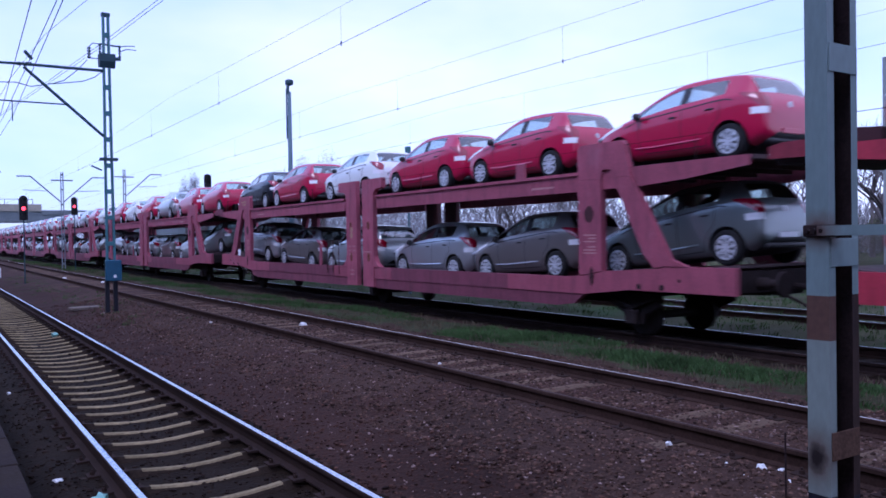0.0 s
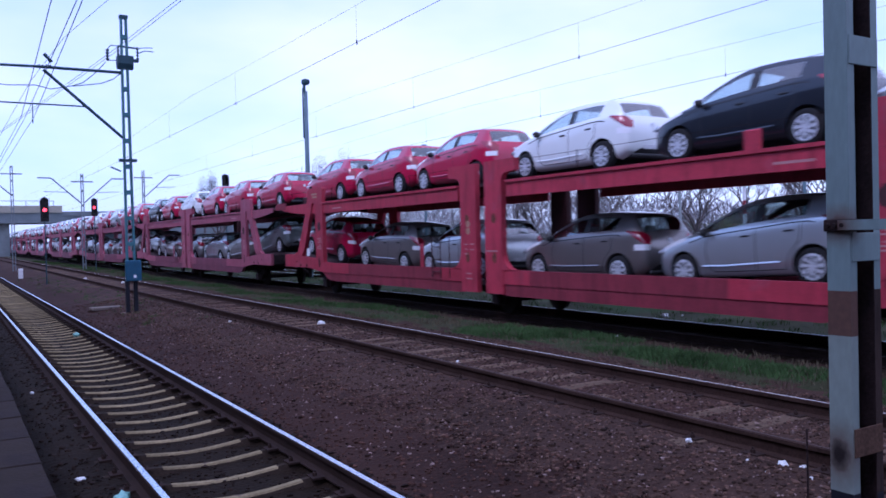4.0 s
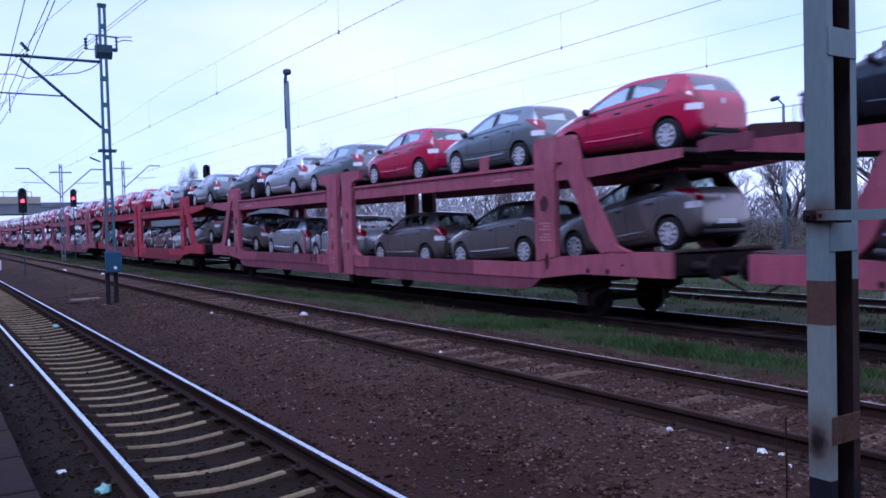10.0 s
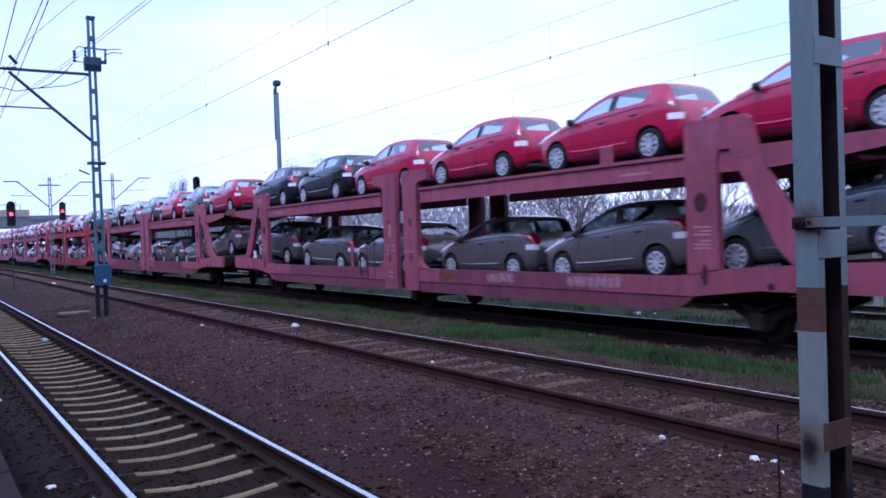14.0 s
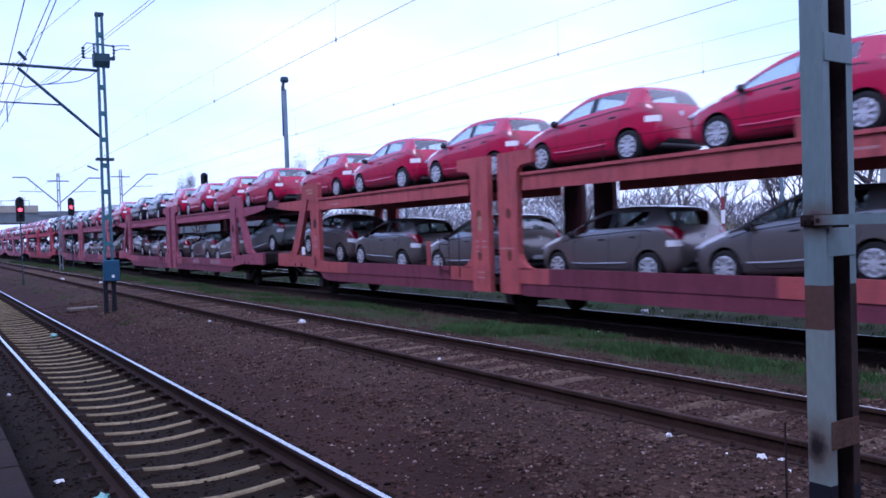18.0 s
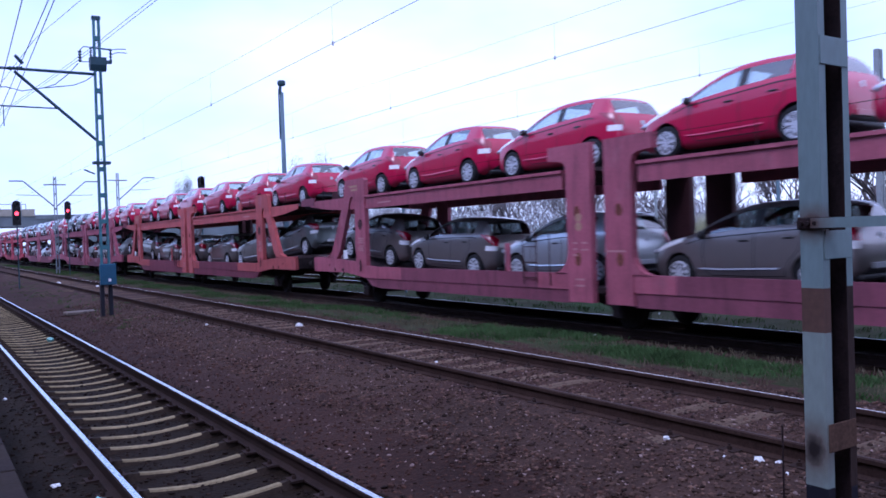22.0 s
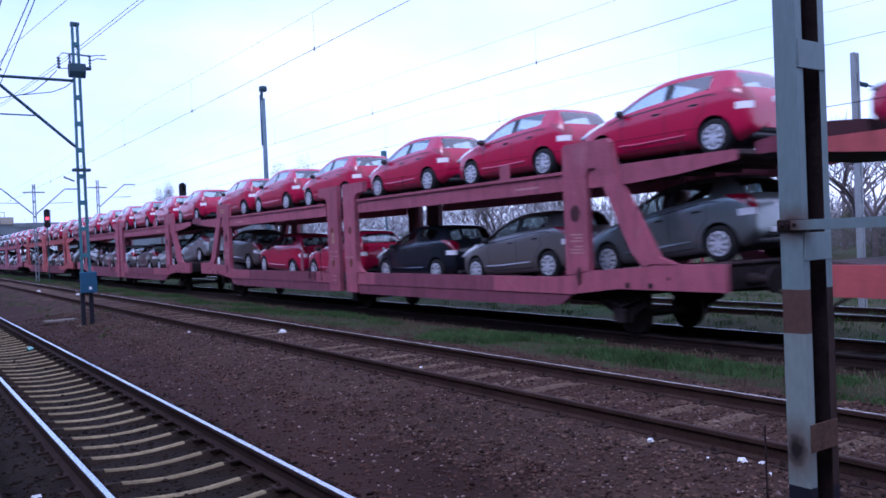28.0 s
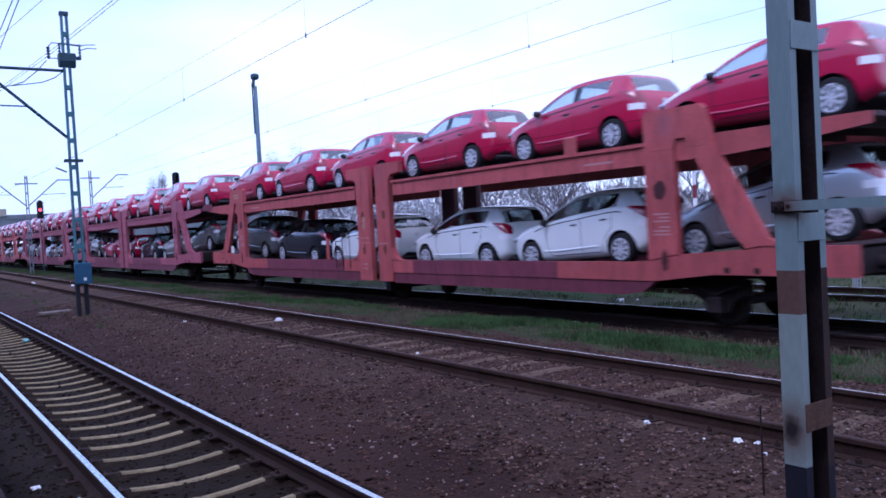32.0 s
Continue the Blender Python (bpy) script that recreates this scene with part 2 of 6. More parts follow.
def add_rust_smudge(m, centre, size, core=(0.012, 0.008, 0.008)):
    """A ragged rust smudge of its own shape on one spot of a paint."""
    n, l = m.node_tree.nodes, m.node_tree.links
    b = n["Principled BSDF"]
    old = b.inputs["Base Color"].links[0].from_socket
    co = n.new("ShaderNodeTexCoord")
    mp = n.new("ShaderNodeMapping")
    mp.vector_type = "TEXTURE"
    mp.inputs["Location"].default_value = centre
    mp.inputs["Scale"].default_value = size
    l.new(co.outputs["Object"], mp.inputs["Vector"])
    ln = n.new("ShaderNodeVectorMath")
    ln.operation = "LENGTH"
    l.new(mp.outputs[0], ln.inputs[0])
    nz = n.new("ShaderNodeTexNoise")
    nz.inputs["Scale"].default_value = 18
    nz.inputs["Detail"].default_value = 5
    l.new(co.outputs["Object"], nz.inputs["Vector"])
    ad = n.new("ShaderNodeMath")
    ad.operation = "MULTIPLY_ADD"
    ad.inputs[1].default_value = 0.7
    l.new(nz.outputs["Fac"], ad.inputs[0])
    l.new(ln.outputs["Value"], ad.inputs[2])
    half = n.new("ShaderNodeMath")
    half.operation = "MULTIPLY"
    half.inputs[1].default_value = 0.4
    l.new(ad.outputs[0], half.inputs[0])
    rp = n.new("ShaderNodeValToRGB")
    e = rp.color_ramp.elements
    e[0].position, e[0].color = 0.28, (1, 1, 1, 1)
    e[1].position, e[1].color = 0.46, (0, 0, 0, 1)
    l.new(half.outputs[0], rp.inputs["Fac"])
    r2 = n.new("ShaderNodeValToRGB")
    e = r2.color_ramp.elements
    e[0].position, e[0].color = 0.40, (0.75, 0.75, 0.75, 1)
    e[1].position, e[1].color = 0.90, (0, 0, 0, 1)
    l.new(half.outputs[0], r2.inputs["Fac"])
    m1 = n.new("ShaderNodeMix")
    m1.data_type = "RGBA"
    l.new(r2.outputs[0], m1.inputs["Factor"])
    l.new(old, m1.inputs["A"])
    m1.inputs["B"].default_value = (0.085, 0.05, 0.036, 1)
    m2 = n.new("ShaderNodeMix")
    m2.data_type = "RGBA"
    l.new(rp.outputs[0], m2.inputs["Factor"])
    l.new(m1.outputs["Result"], m2.inputs["A"])
    m2.inputs["B"].default_value = (*core, 1)
    l.new(m2.outputs["Result"], b.inputs["Base Color"])


add_rust_smudge(M["post_white"], (0.0, 0.085, 0.665), (0.10, 0.088, 0.125))
add_rust_smudge(M["post_paint"], (0.0, 0.06, 2.0), (0.10, 0.09, 0.075), (0.06, 0.035, 0.028))
M["post_black"] = surface("black_base_paint", (0.008, 0.009, 0.016), 0.6, var=0.3, scale=3, fine=30, spec=0.3)
M["rust"] = surface("dark_rust_brown", (0.020, 0.012, 0.012), 0.9, var=0.45, scale=6, fine=40, bump=0.3, spec=0.2)
M["post_rusty"] = surface("rusty_post_paint", (0.036, 0.023, 0.019), 0.85, var=0.4, scale=4, fine=40, bump=0.2, spec=0.2, stretch=(1, 1, 0.3),
                          stain=(0.017, 0.011, 0.012), stain_at=0.52, stain_scale=6)
M["batten_rust"] = surface("brown_rusty_batten", (0.080, 0.048, 0.034), 0.85, var=0.4, scale=6, fine=40, bump=0.2, spec=0.1,
                           stain=(0.030, 0.018, 0.015), stain_at=0.58, stain_scale=7)
M["mast"] = surface("mast_grey_blue_paint", (0.046, 0.150, 0.175), 0.6, var=0.2, scale=1.5, fine=20, spec=0.35,
                    stain=(0.10, 0.09, 0.085), stain_at=0.62, stain_scale=2.5)
M["mast_dark"] = surface("dark_fittings", (0.020, 0.058, 0.074), 0.6, var=0.3, scale=5, fine=30, spec=0.35)
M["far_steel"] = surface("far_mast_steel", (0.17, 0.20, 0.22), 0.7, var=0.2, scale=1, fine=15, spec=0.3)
M["lamp_pole"] = surface("blue_grey_pole_paint", (0.10, 0.16, 0.19), 0.7, var=0.2, scale=1.2, fine=25, spec=0.3)
M["pole_concrete"] = surface("pole_concrete", (0.24, 0.27, 0.27), 0.85, var=0.2, scale=1.2, fine=25, bump=0.2, spec=0.25)
M["wire"] = surface("weathered_copper_wire", (0.12, 0.14, 0.16), 0.6, var=0.15, scale=1, fine=10, spec=0.3)
M["signal_black"] = surface("black_signal_plate", (0.012, 0.013, 0.015), 0.6, var=0.25, scale=4, fine=30, spec=0.3)
M["red_lamp"] = glowing("red_signal_lamp", (1.0, 0.05, 0.06), 4.5)
M["band_red"] = surface("dull_red_band_paint", (0.22, 0.03, 0.04), 0.6, var=0.2, scale=5, fine=40, spec=0.3)
M["blue_box"] = surface("blue_enamel", (0.009, 0.075, 0.135), 0.5, var=0.2, scale=4, fine=30, spec=0.4)
M["white_paint"] = surface("white_paint", (0.72, 0.73, 0.74), 0.6, var=0.1, scale=6, fine=40, spec=0.35)
M["litter_white"] = surface("white_litter", (0.66, 0.68, 0.68), 0.7, var=0.12, scale=15, fine=60, spec=0.3)
M["litter_green"] = surface("pale_green_plastic", (0.17, 0.38, 0.33), 0.4, var=0.2, scale=15, fine=60, spec=0.5)
# wagons
WAGON_PAINTS = {
    "faded": ((0.310, 0.074, 0.108), (0.33, 0.105, 0.145)),
    "salmon": ((0.33, 0.086, 0.118), (0.36, 0.13, 0.16)),
    "bright": ((0.38, 0.032, 0.055), (0.31, 0.065, 0.095)),
    "orange": ((0.40, 0.082, 0.080), (0.33, 0.10, 0.12)),
}
for k, (c, s) in WAGON_PAINTS.items():
    M["wagon_" + k] = surface("wagon_red_" + k, c, 0.62, var=0.2, scale=1.3, fine=22, bump=0.06, spec=0.35,
                              stain=s, stain_at=0.60, stain_scale=1.1, per_object=0.10)
    add_grime(M["wagon_" + k], (c[0] * 0.42, c[1] * 0.5, c[2] * 0.5))
    d = {"faded": (0.175, 0.048, 0.072), "salmon": (0.190, 0.055, 0.080), "bright": (0.20, 0.026, 0.040), "orange": (0.160, 0.036, 0.056)}[k]
    M["sill_" + k] = surface("old_sill_paint_" + k, d, 0.68, var=0.25, scale=1.3, fine=22, bump=0.06, spec=0.3,
                             stain=(d[0] * 1.3, d[1] * 1.5, d[2] * 1.4), stain_at=0.60, stain_scale=1.1, per_object=0.08)
    add_grime(M["sill_" + k], (d[0] * 0.45, d[1] * 0.5, d[2] * 0.5))
# Dark red of small fittings; also paints the shade on the far posts
M["wagon_dark"] = surface("dark_and_shaded_wagon_paint", (0.050, 0.016, 0.019), 0.75, var=0.3, scale=2, fine=25, spec=0.3)
M["under"] = surface("near_black_underframe", (0.024, 0.018, 0.018), 0.85, var=0.4, scale=4, fine=30, spec=0.12)
M["deck"] = surface("perforated_deck_steel", (0.075, 0.050, 0.052), 0.8, var=0.4, scale=3, fine=30, spec=0.25)
M["wheel_steel"] = surface("wheel_steel", (0.018, 0.014, 0.014), 0.8, metal=0.3, var=0.3, scale=6, fine=30)
M["marking"] = surface("pale_lettering_paint", (0.42, 0.20, 0.20), 0.7, var=0.2, scale=8, fine=50)
M["scrawl_stroke"] = surface("pale_spray_stroke", (0.42, 0.28, 0.29), 0.7, var=0.35, scale=12, fine=60)
M["rust_patch"] = surface("rust_patch", (0.15, 0.05, 0.035), 0.9, var=0.5, scale=9, fine=50, spec=0.2)
M["logo"] = surface("cream_logo_paint", (0.36, 0.20, 0.13), 0.7, var=0.25, scale=8, fine=50)
M["scrawl"] = surface("faint_spray_paint", (0.27, 0.125, 0.155), 0.7, var=0.35, scale=9, fine=50)
# cars
CAR_PAINTS = {
    "red": ((0.42, 0.004, 0.048), 0.0, "bright red"),
    "white": ((0.74, 0.79, 0.775), 0.0, "white"),
    "silver": ((0.58, 0.62, 0.64), 0.8, "silver"),
    "brown": ((0.245, 0.222, 0.212), 0.7, "grey-brown metallic"),
    "grey": ((0.20, 0.235, 0.235), 0.7, "steel-grey metallic"),
    "black": ((0.008, 0.012, 0.020), 0.2, "black"),
}
for k, (c, met, _) in CAR_PAINTS.items():
    M["car_" + k] = surface("car_paint_" + k, c, 0.34, metal=met, var=0.05, scale=1.5, fine=120, coat=0.9, spec=0.3)
M["glass"] = pane("tinted_car_glass", (0.74, 0.84, 0.84))
M["tyre"] = surface("tyre_rubber", (0.012, 0.012, 0.013), 0.85, var=0.25, scale=10, fine=60, spec=0.3)
M["rim"] = surface("silver_wheel_cover", (0.60, 0.63, 0.66), 0.42, metal=0.4, var=0.1, scale=10, fine=60)
M["rim_dark"] = surface("wheel_cover_slot", (0.03, 0.03, 0.032), 0.7, var=0.2, scale=10, fine=60)
M["trim"] = surface("black_plastic", (0.016, 0.017, 0.019), 0.6, var=0.2, scale=8, fine=60)
M["cabin"] = surface("dark_seat_cloth", (0.045, 0.047, 0.052), 0.9, var=0.25, scale=8, fine=60, spec=0.2)
M["cover"] = surface("white_plastic_headrest_cover", (0.55, 0.57, 0.58), 0.5, var=0.1, scale=9, fine=40)
M["tail"] = surface("red_lamp_lens", (0.26, 0.004, 0.020), 0.15, var=0.12, scale=9, fine=40, coat=1.0)
M["lamp_lens"] = surface("clear_lamp_lens", (0.62, 0.66, 0.70), 0.12, metal=0.3, var=0.1, scale=9, fine=40, coat=1.0)
M["film"] = surface("white_transit_film", (0.82, 0.84, 0.86), 0.5, var=0.05, scale=8, fine=40)
M["bark"] = surface("grey_brown_bark", (0.10, 0.085, 0.082), 0.95, var=0.35, scale=3, fine=20, spec=0.2)
M["twigs"] = surface("bare_twigs", (0.12, 0.105, 0.105), 0.95, var=0.3, scale=2, fine=15, spec=0.2)
# Paler and bluer than the near twigs: distance haze put into the colour
M["far_twigs"] = surface("haze_pale_far_twigs", (0.185, 0.18, 0.19), 0.95, var=0.3, scale=0.5, fine=4, spec=0.1)
M["bud"] = surface("early_spring_leaf", (0.085, 0.10, 0.045), 0.9, var=0.4, scale=0.5, fine=6, spec=0.2)
M["blossom"] = surface("pale_spring_leaf", (0.30, 0.30, 0.17), 0.9, var=0.35, scale=0.8, fine=8, spec=0.1)
M["brush"] = surface("dry_undergrowth", (0.082, 0.074, 0.060), 0.95, var=0.5, scale=0.4, fine=5, spec=0.2)
# Bridge and parapet are lightened and greyed: their haze is in the colour
M["bridge"] = surface("hazed_bridge_concrete", (0.16, 0.19, 0.20), 0.9, var=0.25, scale=0.4, fine=6, spec=0.2)
M["parapet"] = surface("buff_parapet", (0.33, 0.31, 0.25), 0.9, var=0.2, scale=0.5, fine=8, spec=0.2)


# ---------------------------------------------------------------- mesh helpers
def mesh_of(bm, name, mat, smooth=False):
    me = bpy.data.meshes.new(name)
    bmesh.ops.recalc_face_normals(bm, faces=bm.faces[:])
    bm.to_mesh(me)
    bm.free()
    for m in (mat if isinstance(mat, (list, tuple)) else [mat]):
        me.materials.append(m)
    if smooth:
        me.polygons.foreach_set("use_smooth", [True] * len(me.polygons))
    return me


def part(name, bm, mat, parent, label="", smooth=False, at=None):
    """Links a bmesh, or a ready mesh, as one mesh object under a thing or a part."""
    me = bm if isinstance(bm, bpy.types.Mesh) else mesh_of(bm, name, mat, smooth)
    ob = new(name, me)
    ob.parent = parent
    if at is not None:
        ob.matrix_basis = at
    if label:
        ob["label"] = label
    return ob


def thing(name, label, category, group="", kind="", m=None):
    ob = new(name)
    if m is not None:
        ob.matrix_basis = m
    return tagged(ob, label, category, group, kind)


def box(bm, x0, x1, y0, y1, z0, z1, mi=0):
    v = [bm.verts.new(p) for p in ((x0, y0, z0), (x1, y0, z0), (x1, y1, z0), (x0, y1, z0),
                                   (x0, y0, z1), (x1, y0, z1), (x1, y1, z1), (x0, y1, z1))]
    for q in ((0, 3, 2, 1), (4, 5, 6, 7), (0, 1, 5, 4), (1, 2, 6, 5), (2, 3, 7, 6), (3, 0, 4, 7)):
        bm.faces.new([v[i] for i in q]).material_index = mi
    return bm


def bevelled(x0, x1, y0, y1, z0, z1, r=0.01, seg=1):
    bm = box(bmesh.new(), x0, x1, y0, y1, z0, z1)
    bmesh.ops.bevel(bm, geom=bm.edges[:], offset=r, segments=seg, affect="EDGES", profile=0.5)
    return bm


def prism(bm, pts, x0, x1):
    """A plate with the outline pts (y, z), from x0 to x1."""
    a = [bm.verts.new((x0, y, z)) for y, z in pts]
    b = [bm.verts.new((x1, y, z)) for y, z in pts]
    bm.faces.new(a)
    bm.faces.new(b[::-1])
    k = len(pts)
    for i in range(k):
        bm.faces.new((a[i], b[i], b[(i + 1) % k], a[(i + 1) % k]))
    return bm


def rod(bm, p, q, r0, r1=None, n=6, caps=True):
    """A tapered round bar from p to q."""
    p, q = Vector(p), Vector(q)
    r1 = r0 if r1 is None else r1
    d = (q - p).normalized()
    s = d.orthogonal().normalized()
    t = d.cross(s)
    a, b = [], []
    for i in range(n):
        w = 2 * math.pi * i / n
        o = s * math.cos(w) + t * math.sin(w)
        a.append(bm.verts.new(p + o * r0))
        b.append(bm.verts.new(q + o * r1))
    for i in range(n):
        bm.faces.new((a[i], a[(i + 1) % n], b[(i + 1) % n], b[i]))
    if caps:
        bm.faces.new(a[::-1])
        bm.faces.new(b)
    return bm


def turned(bm, prof, n=20, axis="x", at=(0, 0, 0)):
    """A body of rotation: prof is (along the axis, radius)."""
    rings = []
    for s, r in prof:
        ring = []
        for i in range(n):
            w = 2 * math.pi * i / n
            c, d = r * math.cos(w), r * math.sin(w)
            p = {"x": (s, c, d), "y": (c, s, d), "z": (c, d, s)}[axis]
            ring.append(bm.verts.new((p[0] + at[0], p[1] + at[1], p[2] + at[2])))
        rings.append(ring)
    for a, b in zip(rings, rings[1:]):
        for i in range(n):
            bm.faces.new((a[i], a[(i + 1) % n], b[(i + 1) % n], b[i]))
    bm.faces.new(rings[0][::-1])
    bm.faces.new(rings[-1])
    return bm


def blob(bm, c, r, sub=2, turn=None):
    m = Matrix.Translation(c) @ (turn or Matrix()) @ Matrix.Diagonal((*r, 1))
    bmesh.ops.create_icosphere(bm, subdivisions=sub, radius=1.0, matrix=m)
    return bm


def baked(ob):
    """The mesh of ob with its modifiers applied; ob is removed."""
    bpy.context.view_layer.update()
    me = bpy.data.meshes.new_from_object(ob.evaluated_get(bpy.context.evaluated_depsgraph_get()))
    bpy.data.objects.remove(ob)
    return me


# ---------------------------------------------------------------- plan
# x to the right across the tracks, y along them away from the platform, z up from the rail head of track 1
T1, T2, T3, T4 = 2.16, 6.62, 12.11, 17.0
Z1, Z2, Z3, Z4 = 0.0, 0.25, 0.11, 0.12
DATUM = 0.334                      # height of the wagons' own zero
PITCH = 27.3                      # from wagon to wagon


def ground_at(x, y):
    """Height of the uneven gravel at a point."""
    z = ground_z(x)
    if 0.6 < x < 24 and -1 < y < 95:
        z += 0.028 * noise.noise((x * 1.1, y * 1.1, 0)) + 0.018 * noise.noise((x * 3.7, y * 3.7, 5))
        for c, zr in ((T1, Z1), (T2, Z2), (T3, Z3)):
            if abs(x - c) < 1.0:
                z = min(z, zr - 0.165)
        if abs(x - T1) < 0.74:
            z = Z1 - 0.222 + 0.008 * noise.noise((x * 5, y * 5, 2))
    return z


def ground_z(x):
    return float(np.interp(x, [-60, 0.6, 1.0, 3.4, 4.4, 5.2, 7.9, 8.6, 10.4, 11.0, 13.4, 14.5, 16, 18, 20, 60],
                           [-0.3, -0.26, -0.135, -0.13, -0.02, 0.10, 0.10, 0.05, -0.03, -0.05, -0.05, -0.06, -0.02, -0.02, 0.0, 0.3]))


# ---------------------------------------------------------------- ground
def build_ground():
    xs = [-1500, -300, -60, -10, -2, 0.3] + [0.6 + 0.2 * i for i in range(0, 100)] + [21, 23, 26, 30, 40, 60, 150, 500, 1500]
    ys = [-800, -100, -20, -5, 0] + [0.25 * i + 0.5 for i in range(0, 110)] + [28.5 + 1.0 * i for i in range(0, 60)] + [95, 110, 140, 200, 300, 600, 1500, 2500]
    verts, faces = [], []
    for y in ys:
        for x in xs:
            z = ground_at(x, y)
            verts.append((x, y, z))
    n = len(xs)
    for j in range(len(ys) - 1):
        for i in range(n - 1):
            faces.append((j * n + i, j * n + i + 1, (j + 1) * n + i + 1, (j + 1) * n + i))
    me = bpy.data.meshes.new("ground")
    me.from_pydata(verts, [], faces)
    me.materials.append(M["ballast"])
    me.materials.append(M["soil"])
    me.materials.append(M["track_bed"])
    me.materials.append(M["dark_ballast"])
    mid = [(verts[f[0]][0] + verts[f[1]][0]) / 2 for f in faces]
    # The dark bed fills track 1's trench and the strip under the train
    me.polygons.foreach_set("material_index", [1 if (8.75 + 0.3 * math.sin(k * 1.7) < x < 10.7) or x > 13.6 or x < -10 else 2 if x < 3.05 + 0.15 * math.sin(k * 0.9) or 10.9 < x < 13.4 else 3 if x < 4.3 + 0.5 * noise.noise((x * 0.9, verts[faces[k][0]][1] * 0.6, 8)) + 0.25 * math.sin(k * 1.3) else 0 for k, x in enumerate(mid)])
    me.polygons.foreach_set("use_smooth", [True] * len(faces))
    tagged(new("ground", me), "dark brown gravel ground with grassy strips between railway tracks", "ground", kind="structure")



def rock_shape(rng, sub=1):
    bm = bmesh.new()
    bmesh.ops.create_icosphere(bm, subdivisions=sub, radius=1.0)
    for v in bm.verts:
        v.co *= rng.uniform(0.65, 1.15)
    v = [tuple(q.co) for q in bm.verts]
    f = [tuple(q.index for q in p.verts) for p in bm.faces]
    bm.free()
    return v, f


def stone_field(name, label, count, area, size, mat, seed, flat=0.6):
    """Loose stones, joined into one mesh."""
    rng = random.Random(seed)
    shapes = [rock_shape(rng) for _ in range(8)]
    verts, faces = [], []
    for _ in range(count):
        x = rng.uniform(area[0], area[1])
        y = area[2] + (area[3] - area[2]) * rng.random() ** 1.7
        if any(abs(x - c - o) < 0.09 for c in (T1, T2) for o in (-0.75, 0.75)):
            continue
        s = size * rng.uniform(0.5, 1.5) * (0.8 if rng.random() < 0.8 else 1.35)
        z = ground_at(x, y)
        v, f = shapes[rng.randrange(8)]
        a = rng.uniform(0, 6.28)
        ca, sa = math.cos(a), math.sin(a)
        k = len(verts)
        for p in v:
            px, py = p[0] * s, p[1] * s * 0.8
            verts.append((x + px * ca - py * sa, y + px * sa + py * ca, z + p[2] * s * flat + s * 0.15))
        faces += [tuple(i + k for i in q) for q in f]
    me = bpy.data.meshes.new(name)
    me.from_pydata(verts, [], faces)
    me.materials.append(mat)
    tagged(new(name, me), label, "stones", kind="stuff")


def grass_field(name, label, spots, mat, seed, height, blades=16):
    """Tufts of thin blades, joined into one mesh."""
    rng = random.Random(seed)
    verts, faces = [], []
    for x, y, k in spots:
        z = ground_z(x)
        for _ in range(blades):
            a, lean = rng.uniform(0, 6.28), rng.uniform(0.1, 0.8)
            hgt = height * k * rng.uniform(0.5, 1.2)
            bx, by = x + rng.gauss(0, 0.09), y + rng.gauss(0, 0.09)
            w = rng.uniform(0.004, 0.009)
            dx, dy = math.cos(a), math.sin(a)
            i = len(verts)
            verts += [(bx - dy * w, by + dx * w, z - 0.02), (bx + dy * w, by - dx * w, z - 0.02),
                      (bx + dx * lean * hgt * 0.4 + dy * w * 0.7, by + dy * lean * hgt * 0.4 - dx * w * 0.7, z + hgt * 0.6),
                      (bx + dx * lean * hgt, by + dy * lean * hgt, z + hgt)]
            faces += [(i, i + 1, i + 2), (i, i + 2, i + 3)]
    me = bpy.data.meshes.new(name)
    me.from_pydata(verts, [], faces)
    me.materials.append(mat)
    tagged(new(name, me), label, "grass", kind="stuff")


def build_ground_cover():
    stone_field("gravel", "loose dark brown ballast stones between the tracks", 46000, (4.1, 8.5, 1.0, 30), 0.019, M["stone"], 3)
    stone_field("gravel_in_track", "dark ballast stones between the sleepers", 8000, (0.7, 3.3, 3.0, 30), 0.020, M["dark_stone"], 4)
    stone_field("gravel_by_track", "oil-darkened brown ballast stones beside the rail", 7000, (3.1, 4.6, 1.5, 30), 0.019, M["mid_stone"], 14)
    stone_field("pale_pebbles", "scattered pale pebbles and chips on dark gravel", 6000, (3.4, 8.3, 1.5, 24), 0.0135, M["pale_stone"], 5)
    rng = random.Random(8)
    spots = []
    while len(spots) < 4200:
        x, y = rng.uniform(8.55, 10.75), 2 + 108 * rng.random() ** 1.6
        d = noise.noise((x * 0.8, y * 0.35, 3)) + 0.35 * noise.noise((x * 2.5, y * 1.5, 9)) - 0.4 * abs(x - 9.6) / 1.1
        if d > -0.12:
            spots.append((x, y, 0.45 + 0.9 * max(0, d + 0.12)))
    grass_field("grass_strip", "tufts of fresh green grass between two tracks", spots, M["grass"], 9, 0.15, 14)
    dry = [(rng.uniform(8.5, 10.9), 2 + 90 * rng.random() ** 1.6, rng.uniform(0.3, 0.8)) for _ in range(1800)]
    grass_field("dry_grass", "dry straw-coloured grass among green tufts", dry, M["dry_grass"], 10, 0.14, 10)
    back = [(13.9 + 14 * rng.random(), 4 + 150 * rng.random() ** 1.5, rng.uniform(0.4, 1.3)) for _ in range(6500)]
    grass_field("grass_behind", "green grass behind the train's track", back, M["grass"], 11, 0.11, 12)
    thin = [(4.6 + rng.gauss(0, 0.5), 20 + 36 * rng.random(), rng.uniform(0.2, 0.7)) for _ in range(260)]
    grass_field("sparse_grass", "sparse weeds on the gravel beside the mast", thin, M["grass"], 12, 0.12, 8)


